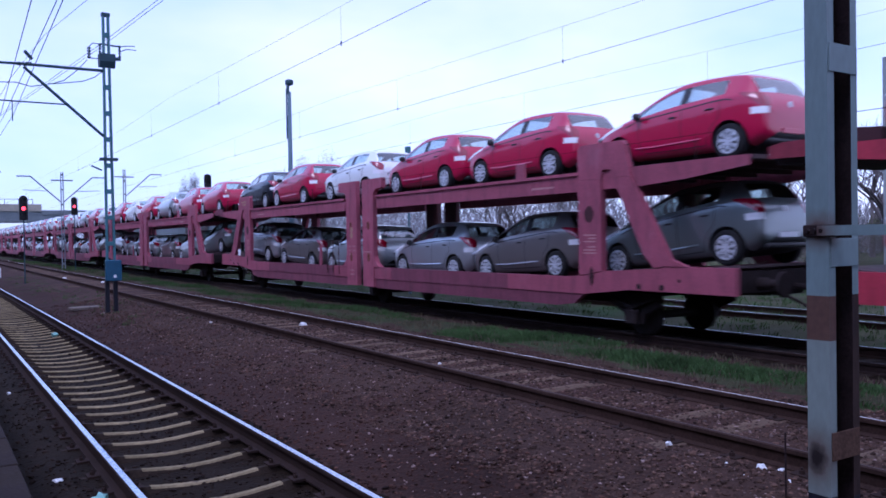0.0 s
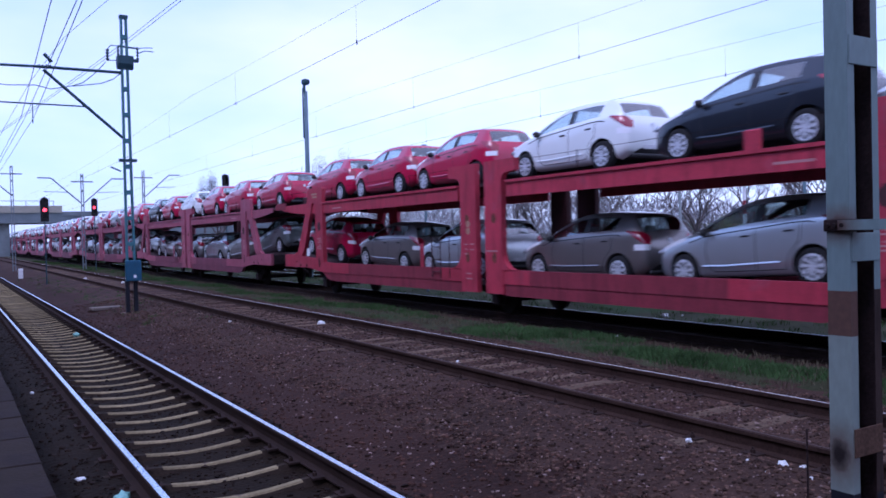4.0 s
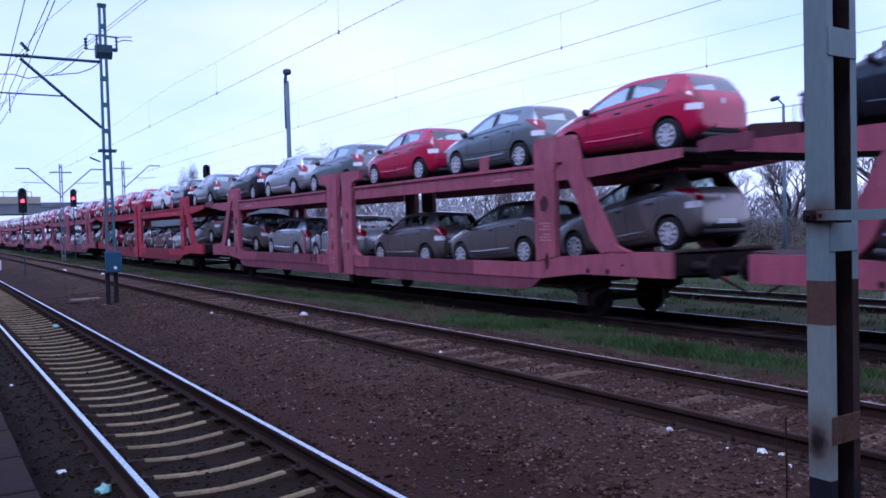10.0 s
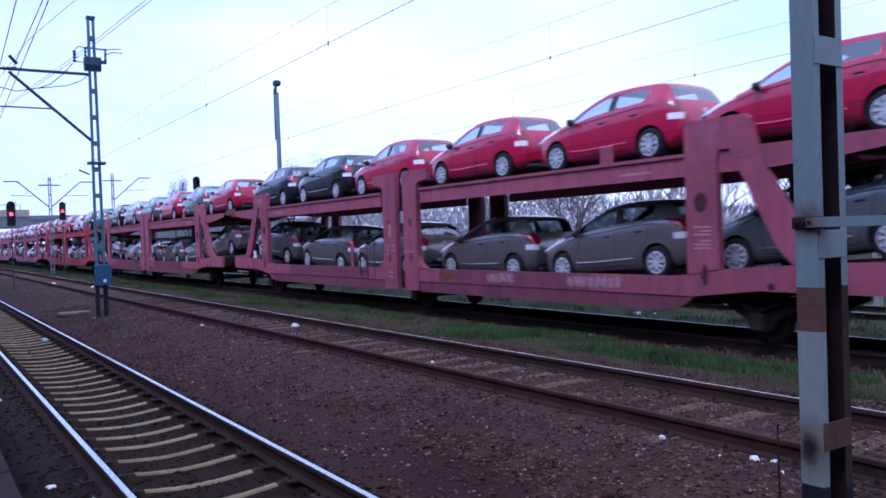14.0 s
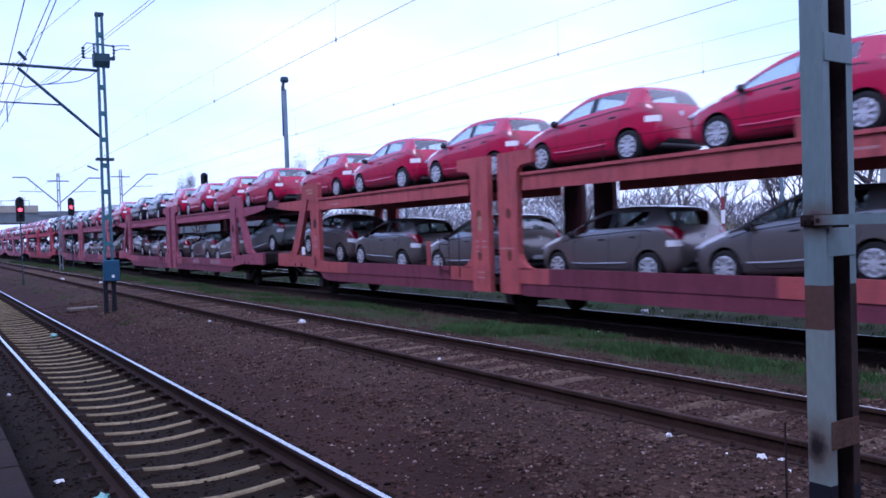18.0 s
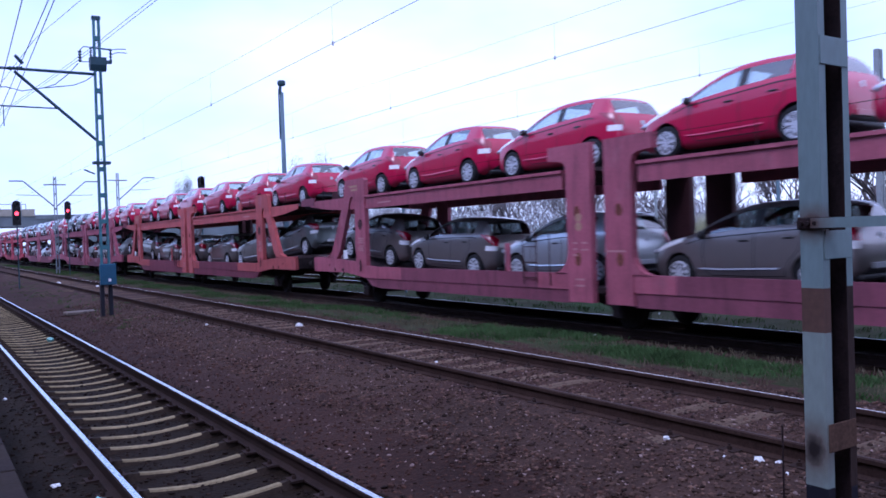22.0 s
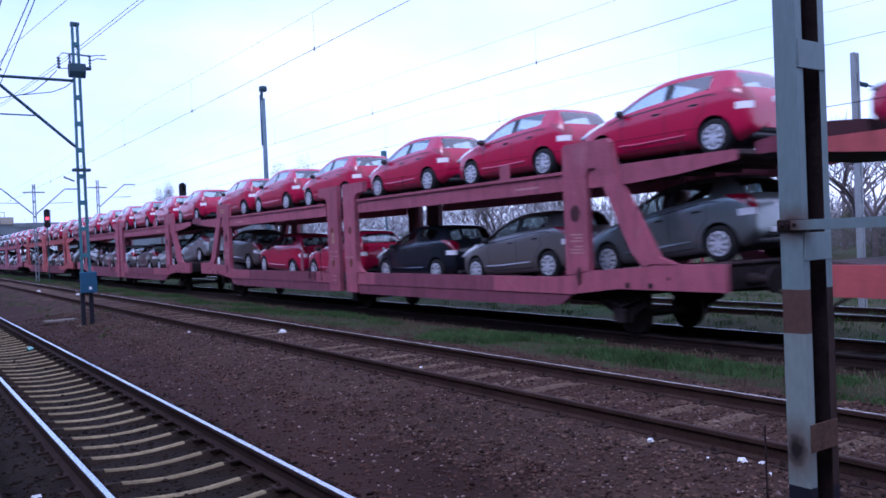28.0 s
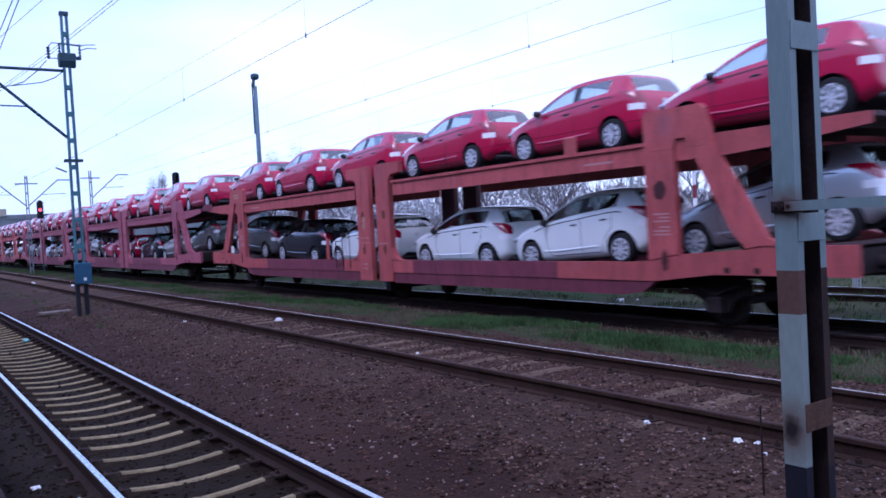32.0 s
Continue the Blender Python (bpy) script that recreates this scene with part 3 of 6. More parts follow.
# ---------------------------------------------------------------- tracks
RAIL_PROFILE = [(-0.036, -0.008), (-0.026, 0.0), (0.026, 0.0), (0.036, -0.008), (0.036, -0.038), (0.010, -0.052), (0.009, -0.135), (0.07, -0.15), (0.07, -0.165), (-0.07, -0.165), (-0.07, -0.15), (-0.009, -0.135), (-0.010, -0.052), (-0.036, -0.038)]


def rail_mesh(y0, y1, top, name, band=0.026, side=None):
    """A rail whose head takes its top material over a band of this half width."""
    bm = bmesh.new()
    prof = RAIL_PROFILE[:1] + [(-0.03, -0.003), (-band, 0.0), (band, 0.0), (0.03, -0.003)] + RAIL_PROFILE[3:]
    a = [bm.verts.new((x, y0, z)) for x, z in prof]
    b = [bm.verts.new((x, y1, z)) for x, z in prof]
    n = len(a)
    for i in range(n):
        bm.faces.new((a[i], a[(i + 1) % n], b[(i + 1) % n], b[i])).material_index = 0 if i == 2 else 1
    bm.faces.new(a[::-1]).material_index = 1
    bm.faces.new(b).material_index = 1
    return mesh_of(bm, name, [top, side or M["rail_side"]])


def concrete_sleeper_mesh():
    bm = bmesh.new()
    prof = [(-1.28, -0.17), (-1.0, -0.165), (-0.62, -0.152), (-0.48, -0.165), (-0.38, -0.178), (-0.2, -0.194), (0, -0.202), (0.2, -0.194), (0.38, -0.178), (0.50, -0.165), (0.62, -0.152), (1.0, -0.165), (1.28, -0.17)]
    rows = []
    for x, z in prof:
        rows.append([bm.verts.new(p) for p in ((x, -0.14, -0.34), (x, -0.042, z - 0.018), (x, -0.030, z), (x, 0.030, z), (x, 0.042, z - 0.018), (x, 0.14, -0.34))])
    for a, b in zip(rows, rows[1:]):
        for i in range(5):
            # Flanks and outer ends are dark; the ends carry grease and brake dust
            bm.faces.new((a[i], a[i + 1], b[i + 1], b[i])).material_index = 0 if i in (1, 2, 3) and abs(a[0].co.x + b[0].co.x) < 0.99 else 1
    bm.faces.new(rows[0]).material_index = 1
    bm.faces.new(rows[-1][::-1]).material_index = 1
    return mesh_of(bm, "sleeper", [M["sleeper"], M["dark_sleeper"]])


def timber_sleeper_mesh(wood="timber"):
    bm = bevelled(-1.27, 1.27, -0.12, 0.12, -0.32, -0.16, 0.012)
    return mesh_of(bm, "sleeper", M[wood])


def fastening_mesh():
    bm = bmesh.new()
    for s in (-1, 1):
        box(bm, s * 0.12 - 0.06, s * 0.12 + 0.06, -0.08, 0.08, -0.165, -0.145)
        turned(bm, [(-0.145, 0.022), (-0.115, 0.022), (-0.112, 0.012), (-0.095, 0.012)], 6, "z", (s * 0.13, 0, 0))
    return mesh_of(bm, "fastening", M["rail_side"])


def build_tracks():
    fast = fastening_mesh()
    spec = [("track_1", T1, Z1, "rail_top", concrete_sleeper_mesh(), 0.6, -4, 90, 45, "concrete sleepers and polished rails of the track by the platform"),
            ("track_2", T2, Z2, "rail_dull", timber_sleeper_mesh(), 0.65, -6, 70, 30, "old siding with rusty rails and half-buried timber sleepers"),
            # Track 3's sleepers are darkened to match the bed around them
            ("track_3", T3, Z3, "rail_glint", timber_sleeper_mesh("dark_sleeper"), 0.65, -4, 40, 0, "track under the car-carrier train"),
            ("track_4", T4, Z4, "rail_top", timber_sleeper_mesh(), 0.65, -4, 36, 0, "track behind the car-carrier train")]
    for name, x, z, top, sl, step, y0, y1, nf, label in spec:
        t = thing(name, label, "railway track", kind="structure", m=pose(x, 0, z))
        for s in (-0.7525, 0.7525):
            tm = M[top]
            # Track 2's far rail carries the painted glint line; near rails stay dull
            if name in ("track_2", "track_3"):
                tm = M["rail_dull" if s < 0 else "rail_glint" if name == "track_2" else "rail_top"]
            part("rail", rail_mesh(-40, 700, tm, "rail", {"track_2": 0.008, "track_3": 0.013}.get(name, 0.026), M["rail_rust"] if name == "track_2" else None), None, t, at=pose(s, 0, 0))
        y, i = y0 + 0.07, 0
        rng = random.Random(name)
        while y < y1:
            part("sleeper", sl, None, t, at=pose(rng.gauss(0, 0.012), y, rng.gauss(0, 0.005), 0, 0, rng.gauss(0, 0.6)))
            if 3 < y and i < nf:
                for s in (-0.7525, 0.7525):
                    part("fastening", fast, None, t, at=pose(s, y, 0))
                i += 1
            y += step


def build_platform():
    t = thing("platform", "low platform edge of worn brownish concrete slabs", "platform", kind="structure")
    bm = box(bmesh.new(), -6.0, 0.555, -12, 120, -0.35, 0.262)
    part("platform_body", bm, M["concrete"], t)
    rng = random.Random(31)
    slab = mesh_of(bevelled(-0.24, 0.24, -0.49, 0.49, 0, 0.05, 0.008), "edge_slab", M["paving"])
    for i in range(56):
        part("edge_slab", slab, None, t, at=pose(0.345 + rng.gauss(0, 0.004), -5.5 + i, 0.262 + rng.uniform(0, 0.004), rng.gauss(0, 0.25), rng.gauss(0, 0.25), 0))
    paver = mesh_of(bevelled(-0.243, 0.243, -0.243, 0.243, 0, 0.045, 0.006), "paving_slab", M["paving"])
    for r in range(2):
        for i in range(44):
            part("paving_slab", paver, None, t, at=pose(-0.155 - 0.5 * r, -4 + i * 0.5, 0.262 + rng.uniform(0, 0.004), rng.gauss(0, 0.2), rng.gauss(0, 0.2), 0))


def build_light_block_wall():
    """An unseen wall, added behind the platform to block low sky light."""
    bm = box(bmesh.new(), -9.6, -9.2, -70, 110, -0.4, 10.5)
    tagged(new("wall_west", mesh_of(bm, "wall_west", M["concrete"])), "unseen plain concrete wall added behind the platform to block sky light", "wall", kind="structure")


# ---------------------------------------------------------------- masts, posts and wires
def channel(bm, xw, face, y0, y1, z0, z1, fl=0.065, th=0.009):
    """An upright channel: its web at xw, its flanges pointing to face (+1 or -1)."""
    o = [(0, y0), (fl, y0), (fl, y0 + th), (th, y0 + th), (th, y1 - th), (fl, y1 - th), (fl, y1), (0, y1)]
    lo = [bm.verts.new((xw + face * a, y, z0)) for a, y in o]
    hi = [bm.verts.new((xw + face * a, y, z1)) for a, y in o]
    bm.faces.new(lo)
    bm.faces.new(hi[::-1])
    for k in range(8):
        # Inner faces of the channel take the second, darker brown material
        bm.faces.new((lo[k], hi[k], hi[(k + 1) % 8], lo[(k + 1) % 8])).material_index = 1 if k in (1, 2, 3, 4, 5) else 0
    return bm


def build_near_post():
    t = thing("overhead_line_post", "grey-green twin-channel steel post with brown, white and black bands", "post", m=pose(4.40, 2.745, 0))
    # front channel in bands of paint
    bands = [(-0.15, 0.45, "post_black", "black foot"), (0.45, 1.36, "post_white", "dirty white band"), (1.36, 1.62, "post_brown", "rust-brown band"), (1.62, 9.2, "post_paint", "grey-green upper length")]
    for z0, z1, mat, lab in bands:
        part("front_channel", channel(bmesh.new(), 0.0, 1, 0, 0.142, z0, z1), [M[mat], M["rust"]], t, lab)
    for z0, z1, mat, lab in [(-0.15, 0.42, "post_black", "black foot"), (0.42, 1.62, "post_rusty", "rusty length"), (1.62, 9.2, "post_paint", "grey-green upper length")]:
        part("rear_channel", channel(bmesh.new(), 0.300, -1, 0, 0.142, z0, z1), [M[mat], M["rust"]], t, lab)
    for i, z in enumerate((0.66, 1.79, 2.92, 4.05, 5.18, 6.31, 7.44, 8.57)):
        for y in (-0.008, 0.142):
            part("batten", bevelled(0.012, 0.290, y, y + 0.008, z, z + 0.165, 0.002), M["batten_rust" if i == 0 else "post_paint"], t)
    part("clamp", bevelled(-0.016, 0.07, -0.02, 0.155, 1.965, 2.035, 0.006), M["rust"], t, "rusty clamp")
    bm = bmesh.new()
    for y in (0.03, 0.075, 0.12):
        turned(bm, [(-0.035, 0.013), (-0.016, 0.015)], 6, "x", (0, y, 2.0))
    part("bolts", bm, M["rust"], t)
    bm = box(bmesh.new(), -0.030, -0.018, -2.3, 0.055, 1.972, 2.03)
    box(bm, -0.018, 0.03, -2.3, 0.055, 1.972, 1.980)
    part("side_bar", bm, M["post_paint"], t, "long pale angle bar")
    part("footing", bevelled(-0.18, 0.5, -0.2, 0.36, -0.4, -0.02, 0.03), M["concrete"], t)


def mast_mesh_parts(t, w0, w1, h, mat, step=0.83, depth=0.16, batten=0.13, first=0.5):
    """Two tapering channels joined by battens, standing on z = 0."""
    for s in (-1, 1):
        bm = bmesh.new()
        pts = []
        for z, w in ((0, w0), (h, w1)):
            x = s * w / 2
            pts.append([bm.verts.new(p) for p in ((x, -depth / 2, z), (x - s * 0.06, -depth / 2, z), (x - s * 0.06, depth / 2, z), (x, depth / 2, z))])
        for i in range(4):
            bm.faces.new((pts[0][i], pts[0][(i + 1) % 4], pts[1][(i + 1) % 4], pts[1][i]))
        bm.faces.new(pts[0][::-1])
        bm.faces.new(pts[1])
        part("channel", bm, mat, t)
    z = first
    while z < h - 0.1:
        w = w0 + (w1 - w0) * z / h
        part("batten", box(bmesh.new(), -w / 2 + 0.05, w / 2 - 0.05, -depth / 2 - 0.004, depth / 2 + 0.004, z, z + batten), mat, t)
        z += step


def insulator(bm, p, q, r=0.07, n=5):
    p, q = Vector(p), Vector(q)
    rod(bm, p, q, 0.02, n=6)
    for i in range(n):
        c = p.lerp(q, (i + 0.5) / n)
        d = (q - p).normalized() * 0.025
        rod(bm, c - d, c + d, r, r * 0.6, n=10)
    return bm


def build_mast():
    y = 24.8
    t = thing("catenary_mast", "blue-grey twin-channel catenary mast with a bracket arm and a blue box", "mast", m=pose(4.55, y, -0.05) @ Matrix.Scale(0.931, 4))
    mast_mesh_parts(t, 0.29, 0.20, 9.15, M["mast"], 0.80, first=1.3)
    for s in (-1, 1):
        part("dark_foot", bevelled(s * 0.12 - 0.055, s * 0.12 + 0.055, -0.09, 0.09, 0.0, 1.1, 0.008), M["post_black"], t, "blackened foot")
    part("mast_cap", box(bmesh.new(), -0.12, 0.12, -0.09, 0.09, 9.14, 9.24), M["mast_dark"], t)
    bm = rod(bmesh.new(), (-0.10, 0, 7.47), (-2.45, 0, 7.46), 0.045, n=8)
    part("top_tube", bm, M["mast_dark"], t)
    part("top_tube_end", rod(bmesh.new(), (-2.45, 0, 7.46), (-4.6, 0, 7.40), 0.04, n=8), M["mast_dark"], t)
    part("strut_tube", rod(bmesh.new(), (-0.12, 0, 5.46), (-2.28, 0, 7.38), 0.045, n=8), M["mast_dark"], t)
    part("steady_arm", rod(bmesh.new(), (-1.13, 0, 6.36), (-3.8, 0, 6.36), 0.022, n=6), M["mast_dark"], t)
    part("registration_drop", rod(bmesh.new(), (-2.6, 0, 6.36), (-2.6, 0, 5.78), 0.015, n=6), M["mast_dark"], t)
    part("arm_insulator", insulator(bmesh.new(), (-2.05, 0, 7.49), (-2.45, 0, 7.46), 0.07, 4), M["mast_dark"], t)
    part("stub", rod(bmesh.new(), (-2.05, 0, 7.62), (-2.25, 0, 7.85), 0.05, n=6), M["mast_dark"], t)
    part("switch_box", prism(bmesh.new(), [(-0.16, 7.98), (-0.16, 7.74), (-0.09, 7.58), (0.09, 7.58), (0.16, 7.74), (0.16, 7.98)], -0.22, 0.24), M["mast_dark"], t, "dark switch gear")
    part("switch_arm", bevelled(-0.2, 0.42, -0.06, 0.06, 7.82, 7.92, 0.02), M["mast_dark"], t)
    for x in (-0.18, 0.39):
        part("switch_post", insulator(bmesh.new(), (x, 0, 7.9), (x, 0, 8.30), 0.05, 4), M["mast_dark"], t)
    part("switch_bar", rod(bmesh.new(), (-0.18, 0, 8.28), (0.39, 0, 8.26), 0.025, n=6), M["mast_dark"], t)
    part("hanging_insulator", insulator(bmesh.new(), (-0.49, 0, 8.16), (-0.49, 0, 7.80), 0.065, 4), M["mast_dark"], t)
    for a in [(-0.49, 7.82, -0.18, 7.84), (-0.49, 8.16, -0.38, 8.29), (-0.38, 8.29, -0.18, 8.28), (0.39, 8.26, 0.6, 8.30), (0.6, 8.30, 0.85, 8.32), (0.39, 8.1, 0.6, 8.20), (0.6, 8.20, 0.88, 8.20)]:
        part("jumper_wire", rod(bmesh.new(), (a[0], 0, a[1]), (a[2], 0, a[3]), 0.014, n=5), M["mast_dark"], t)
    for sag in ([(-0.55, 7.76), (-0.85, 7.4), (-1.2, 7.08), (-1.5, 6.96), (-2.1, 6.82), (-2.5, 6.91), (-3.2, 6.86), (-4.0, 6.9)], [(-0.1, 7.46), (-0.35, 7.25), (-0.7, 7.09), (-1.5, 6.95)]):
        for a, b in zip(sag, sag[1:]):
            part("jumper_wire", rod(bmesh.new(), (a[0], 0, a[1]), (b[0], 0, b[1]), 0.014, n=5), M["mast_dark"], t)
    part("collar", box(bmesh.new(), -0.24, 0.26, -0.13, 0.13, 4.72, 4.80), M["mast_dark"], t)
    part("hook", rod(bmesh.new(), (-0.2, 0, 4.42), (-0.5, 0, 4.55), 0.025, n=6), M["mast_dark"], t)
    bx = part("relay_box", bevelled(-0.20, 0.26, -0.30, -0.10, 1.02, 1.66, 0.02), M["blue_box"], t, "blue enamelled box")
    part("box_plate", box(bmesh.new(), 0.02, 0.10, -0.308, -0.301, 1.12, 1.21), M["white_paint"], bx, "small white plate")
    part("footing", bevelled(-0.35, 0.35, -0.35, 0.35, -0.3, 0.03, 0.03), M["concrete"], t)
    slab = tagged(new("concrete_slab", mesh_of(bevelled(-0.45, 0.45, -0.25, 0.25, 0, 0.1, 0.02), "slab", M["concrete"])), "pale concrete slab lying on the gravel", "slab")
    slab.matrix_basis = pose(4.19, 26.96, -0.06, 0, 0, 8)


def far_mast(x, y, h, arms, label):
    t = thing("far_mast", label, "mast", "distant catenary masts", m=pose(x, y, -0.1))
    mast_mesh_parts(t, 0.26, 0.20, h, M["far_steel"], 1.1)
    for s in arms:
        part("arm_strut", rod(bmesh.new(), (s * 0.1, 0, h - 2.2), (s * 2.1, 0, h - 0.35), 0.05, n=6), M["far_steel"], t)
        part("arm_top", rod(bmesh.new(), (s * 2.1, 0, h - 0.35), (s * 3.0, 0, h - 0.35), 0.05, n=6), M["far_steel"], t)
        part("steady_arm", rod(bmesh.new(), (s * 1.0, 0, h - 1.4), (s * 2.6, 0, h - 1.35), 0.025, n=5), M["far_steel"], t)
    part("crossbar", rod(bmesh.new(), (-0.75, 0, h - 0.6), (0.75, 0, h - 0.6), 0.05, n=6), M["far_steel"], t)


def wire(name, label, pts, r=0.007):
    bm = bmesh.new()
    rings = [[bm.verts.new((x + r * c, y, z + r * s)) for c, s in ((1, 0), (0, 1), (-1, 0), (0, -1))] for x, y, z in pts]
    for a, b in zip(rings, rings[1:]):
        for i in range(4):
            bm.faces.new((a[i], a[(i + 1) % 4], b[(i + 1) % 4], b[i]))
    tagged(new(name, mesh_of(bm, name, M["wire"])), label, "cable", "overhead wires")


def catenary(x, zc, zm, y0=-30, y1=260, span=56.0, phase=26.66, stagger=0.15):
    """A contact wire and its messenger with droppers."""
    cw, mw = [], []
    y = y0
    while y <= y1:
        k = ((y - phase) / span) % 1.0
        st = stagger * math.cos(math.pi * (y - phase) / span)
        cw.append((x + st, y, zc))
        mw.append((x + st, y, zm + (4 * (k - 0.5) ** 2) * 0.35))
        y += 4.0
    wire("contact_wire", "thin overhead contact wire along the track", cw, 0.0055)
    wire("messenger_wire", "thin messenger wire above the contact wire", mw, 0.003)
    bm = bmesh.new()
    for k in range(-3, 12):
        yd = 13.95 + 7.6 * k
        c, m_ = [tuple(float(np.interp(yd, [q[1] for q in line], [q[i] for q in line])) for i in range(3)) for line in (cw, mw)]
        rod(bm, c, m_, 0.002, n=4, caps=False)
        turned(bm, [(-0.04, 0.016), (0.04, 0.016)], 6, "z", c)
    tagged(new("droppers", mesh_of(bm, "droppers", M["wire"])), "thin droppers between messenger and contact wire", "cable", "overhead wires", "stuff")


def build_wires():
    for x0, x1, x2 in ((1.94, 1.49, 1.02), (2.04, 1.82, 1.52), (2.25, 1.90, 1.44)):
        wire("contact_wire", "thin overhead contact wire along the track", [(x0 + 0.25, 80, 5.58), (x0 - 0.04, 25.5, 5.59), (x1 - 0.03, 13.6, 5.66), (x2, 0, 5.75), (x2 - 0.5, -20, 5.8)], 0.008)
    wire("messenger_wire", "thin messenger wire above the contact wire", [(1.7, 80, 6.6), (2.25, 26.66, 6.80), (2.52, 21, 6.88), (2.91, 18.1, 6.95), (5.6, -2, 7.3)], 0.007)
    catenary(T2, 5.68, 6.27)
    catenary(T3, 5.91, 6.58)
    catenary(T4, 5.91, 6.56)
    for dx in (0, 0.12):
        wire("feeder_cable", "slack feeder cable crossing above the track", [(2.2 + dx, 52, 8.0), (3.68 + dx, 38, 8.07), (4.79 + dx, 27.5, 8.19), (5.54 + dx, 20, 8.39), (7.6 + dx, 3, 8.9)], 0.010)


def signal(x, y, zc, h, label, lit):
    t = thing("light_signal", label, "signal", "railway signals", m=pose(x, y, -0.05))
    part("signal_post", rod(bmesh.new(), (0, 0, 0), (0, 0, zc - h / 2), 0.03, n=8), M["mast_dark"], t)
    b2 = bmesh.new()
    pts = [(0.19 * math.cos(a), h / 2 - 0.19 + 0.19 * math.sin(a)) for a in [math.pi * i / 8 for i in range(9)]]
    pts += [(-0.19, -h / 2), (0.19, -h / 2)]
    va = [b2.verts.new((px, -0.06, pz + zc)) for px, pz in pts]
    vb = [b2.verts.new((px, 0.06, pz + zc)) for px, pz in pts]
    b2.faces.new(va)
    b2.faces.new(vb[::-1])
    for i in range(len(pts)):
        b2.faces.new((va[i], vb[i], vb[(i + 1) % len(pts)], va[(i + 1) % len(pts)]))
    head = part("signal_head", b2, M["signal_black"], t, "black signal head")
    for k in range(3):
        z = zc + h / 2 - 0.28 - k * (h - 0.5) / 2
        on = lit and k == 1
        part("lamp", turned(bmesh.new(), [(-0.075, 0.085 if not on else 0.078), (-0.058, 0.1)], 14, "y", (0, 0, z)), M["red_lamp"] if on else M["trim"], head, "red lamp, lit" if on else "")
        part("visor", rod(bmesh.new(), (0, -0.07, z + 0.1), (0, -0.25, z + 0.09), 0.1, 0.1, n=10, caps=False), M["signal_black"], head)
    part("ladder", box(bmesh.new(), 0.22, 0.24, 0.02, 0.04, zc - h, zc + h / 2), M["far_steel"], t)


def build_line_side():
    far_mast(8.82, 66.0, 7.36, (-1, 1), "distant lattice mast with bracket arms to both sides")
    far_mast(14.21, 71.0, 8.11, (1,), "distant lattice mast with one bracket arm")
    far_mast(4.5, 71.5, 8.3, (-1,), "distant lattice mast with one bracket arm")
    far_mast(4.6, 118.0, 8.3, (-1,), "distant lattice mast with one bracket arm")
    signal(4.36, 46.2, 3.87, 1.25, "black light signal showing red on a slim post", True)
    signal(8.89, 61.0, 4.60, 1.25, "black light signal showing red on a slim post", True)
    signal(14.58, 49.0, 5.68, 0.8, "dark unlit signal behind the train", False)
    t = thing("line_side_post", "thin blue-grey post with a small teal box on top", "post", m=pose(14.95, 25.6, -0.14))
    part("pole", rod(bmesh.new(), (0, 0, 0), (0, 0, 5.0), 0.05, n=8), M["lamp_pole"], t)
    part("top_box", bevelled(-0.09, 0.09, -0.08, 0.08, 4.98, 5.45, 0.02), M["mast"], t, "small teal box")
    t = thing("lamp_post", "tall slim blue-grey lamp post with a bent dark lamp head", "lamp post", m=pose(15.9, 39.1, -0.18))
    part("pole", rod(bmesh.new(), (0, 0, 0), (0, 0, 9.7), 0.15, 0.095, n=10), M["lamp_pole"], t, smooth=True)
    part("pole_cap", rod(bmesh.new(), (-0.15, 0, 7.3), (-0.15, 0, 9.85), 0.035, n=6), M["mast_dark"], t)
    bm = bevelled(-0.18, 0.20, -0.18, 0.18, 10.02, 10.32, 0.10, 2)
    part("lamp_head", bm, M["mast_dark"], t, "dark lamp head")
    part("bracket", rod(bmesh.new(), (-0.08, 0, 9.6), (-0.06, 0, 10.06), 0.08, n=8), M["mast_dark"], t)
    t = thing("concrete_pole", "pale slotted concrete pole with a small insulator arm", "pole", m=pose(18.7, 10.2, -0.1))
    for s in (-0.065, 0.065):
        part("pole_leg", bevelled(s - 0.03, s + 0.03, -0.06, 0.06, 0, 6.05, 0.008), M["pole_concrete"], t)
    for k in range(9):
        part("web", box(bmesh.new(), -0.037, 0.037, -0.045, 0.045, 0.3 + 0.66 * k, 0.55 + 0.66 * k), M["pole_concrete"], t)
    part("arm", insulator(bmesh.new(), (0.14, 0, 5.35), (0.55, 0, 5.33), 0.06, 3), M["mast_dark"], t)
    part("arm_rod", rod(bmesh.new(), (0.55, 0, 5.33), (2.6, 0, 5.28), 0.025, n=6), M["mast_dark"], t)
    t = thing("striped_signal_post", "red and white banded signal post with a small black head", "signal", m=pose(21.0, 16.5, 0.0))
    for k in range(8):
        part("band", rod(bmesh.new(), (0, 0, -0.1 + 0.42 * k), (0, 0, 0.318 + 0.42 * k), 0.055, n=10), M["white_paint"] if k % 2 else M["band_red"], t, "white band" if k % 2 else "dull red band")
    part("head", bevelled(-0.11, 0.11, -0.10, 0.10, 3.27, 3.5, 0.03), M["signal_black"], t, "small black head")
    t = thing("lamp_post", "slim grey lamp post with a small drooping dark head", "lamp post", m=pose(24.0, 16.5, 0.0))
    part("pole", rod(bmesh.new(), (0, 0, -0.1), (0, 0, 5.7), 0.07, 0.045, n=10), M["lamp_pole"], t, smooth=True)
    part("arm", rod(bmesh.new(), (0, 0, 5.68), (-0.06, 0.14, 5.86), 0.03, n=8), M["lamp_pole"], t)
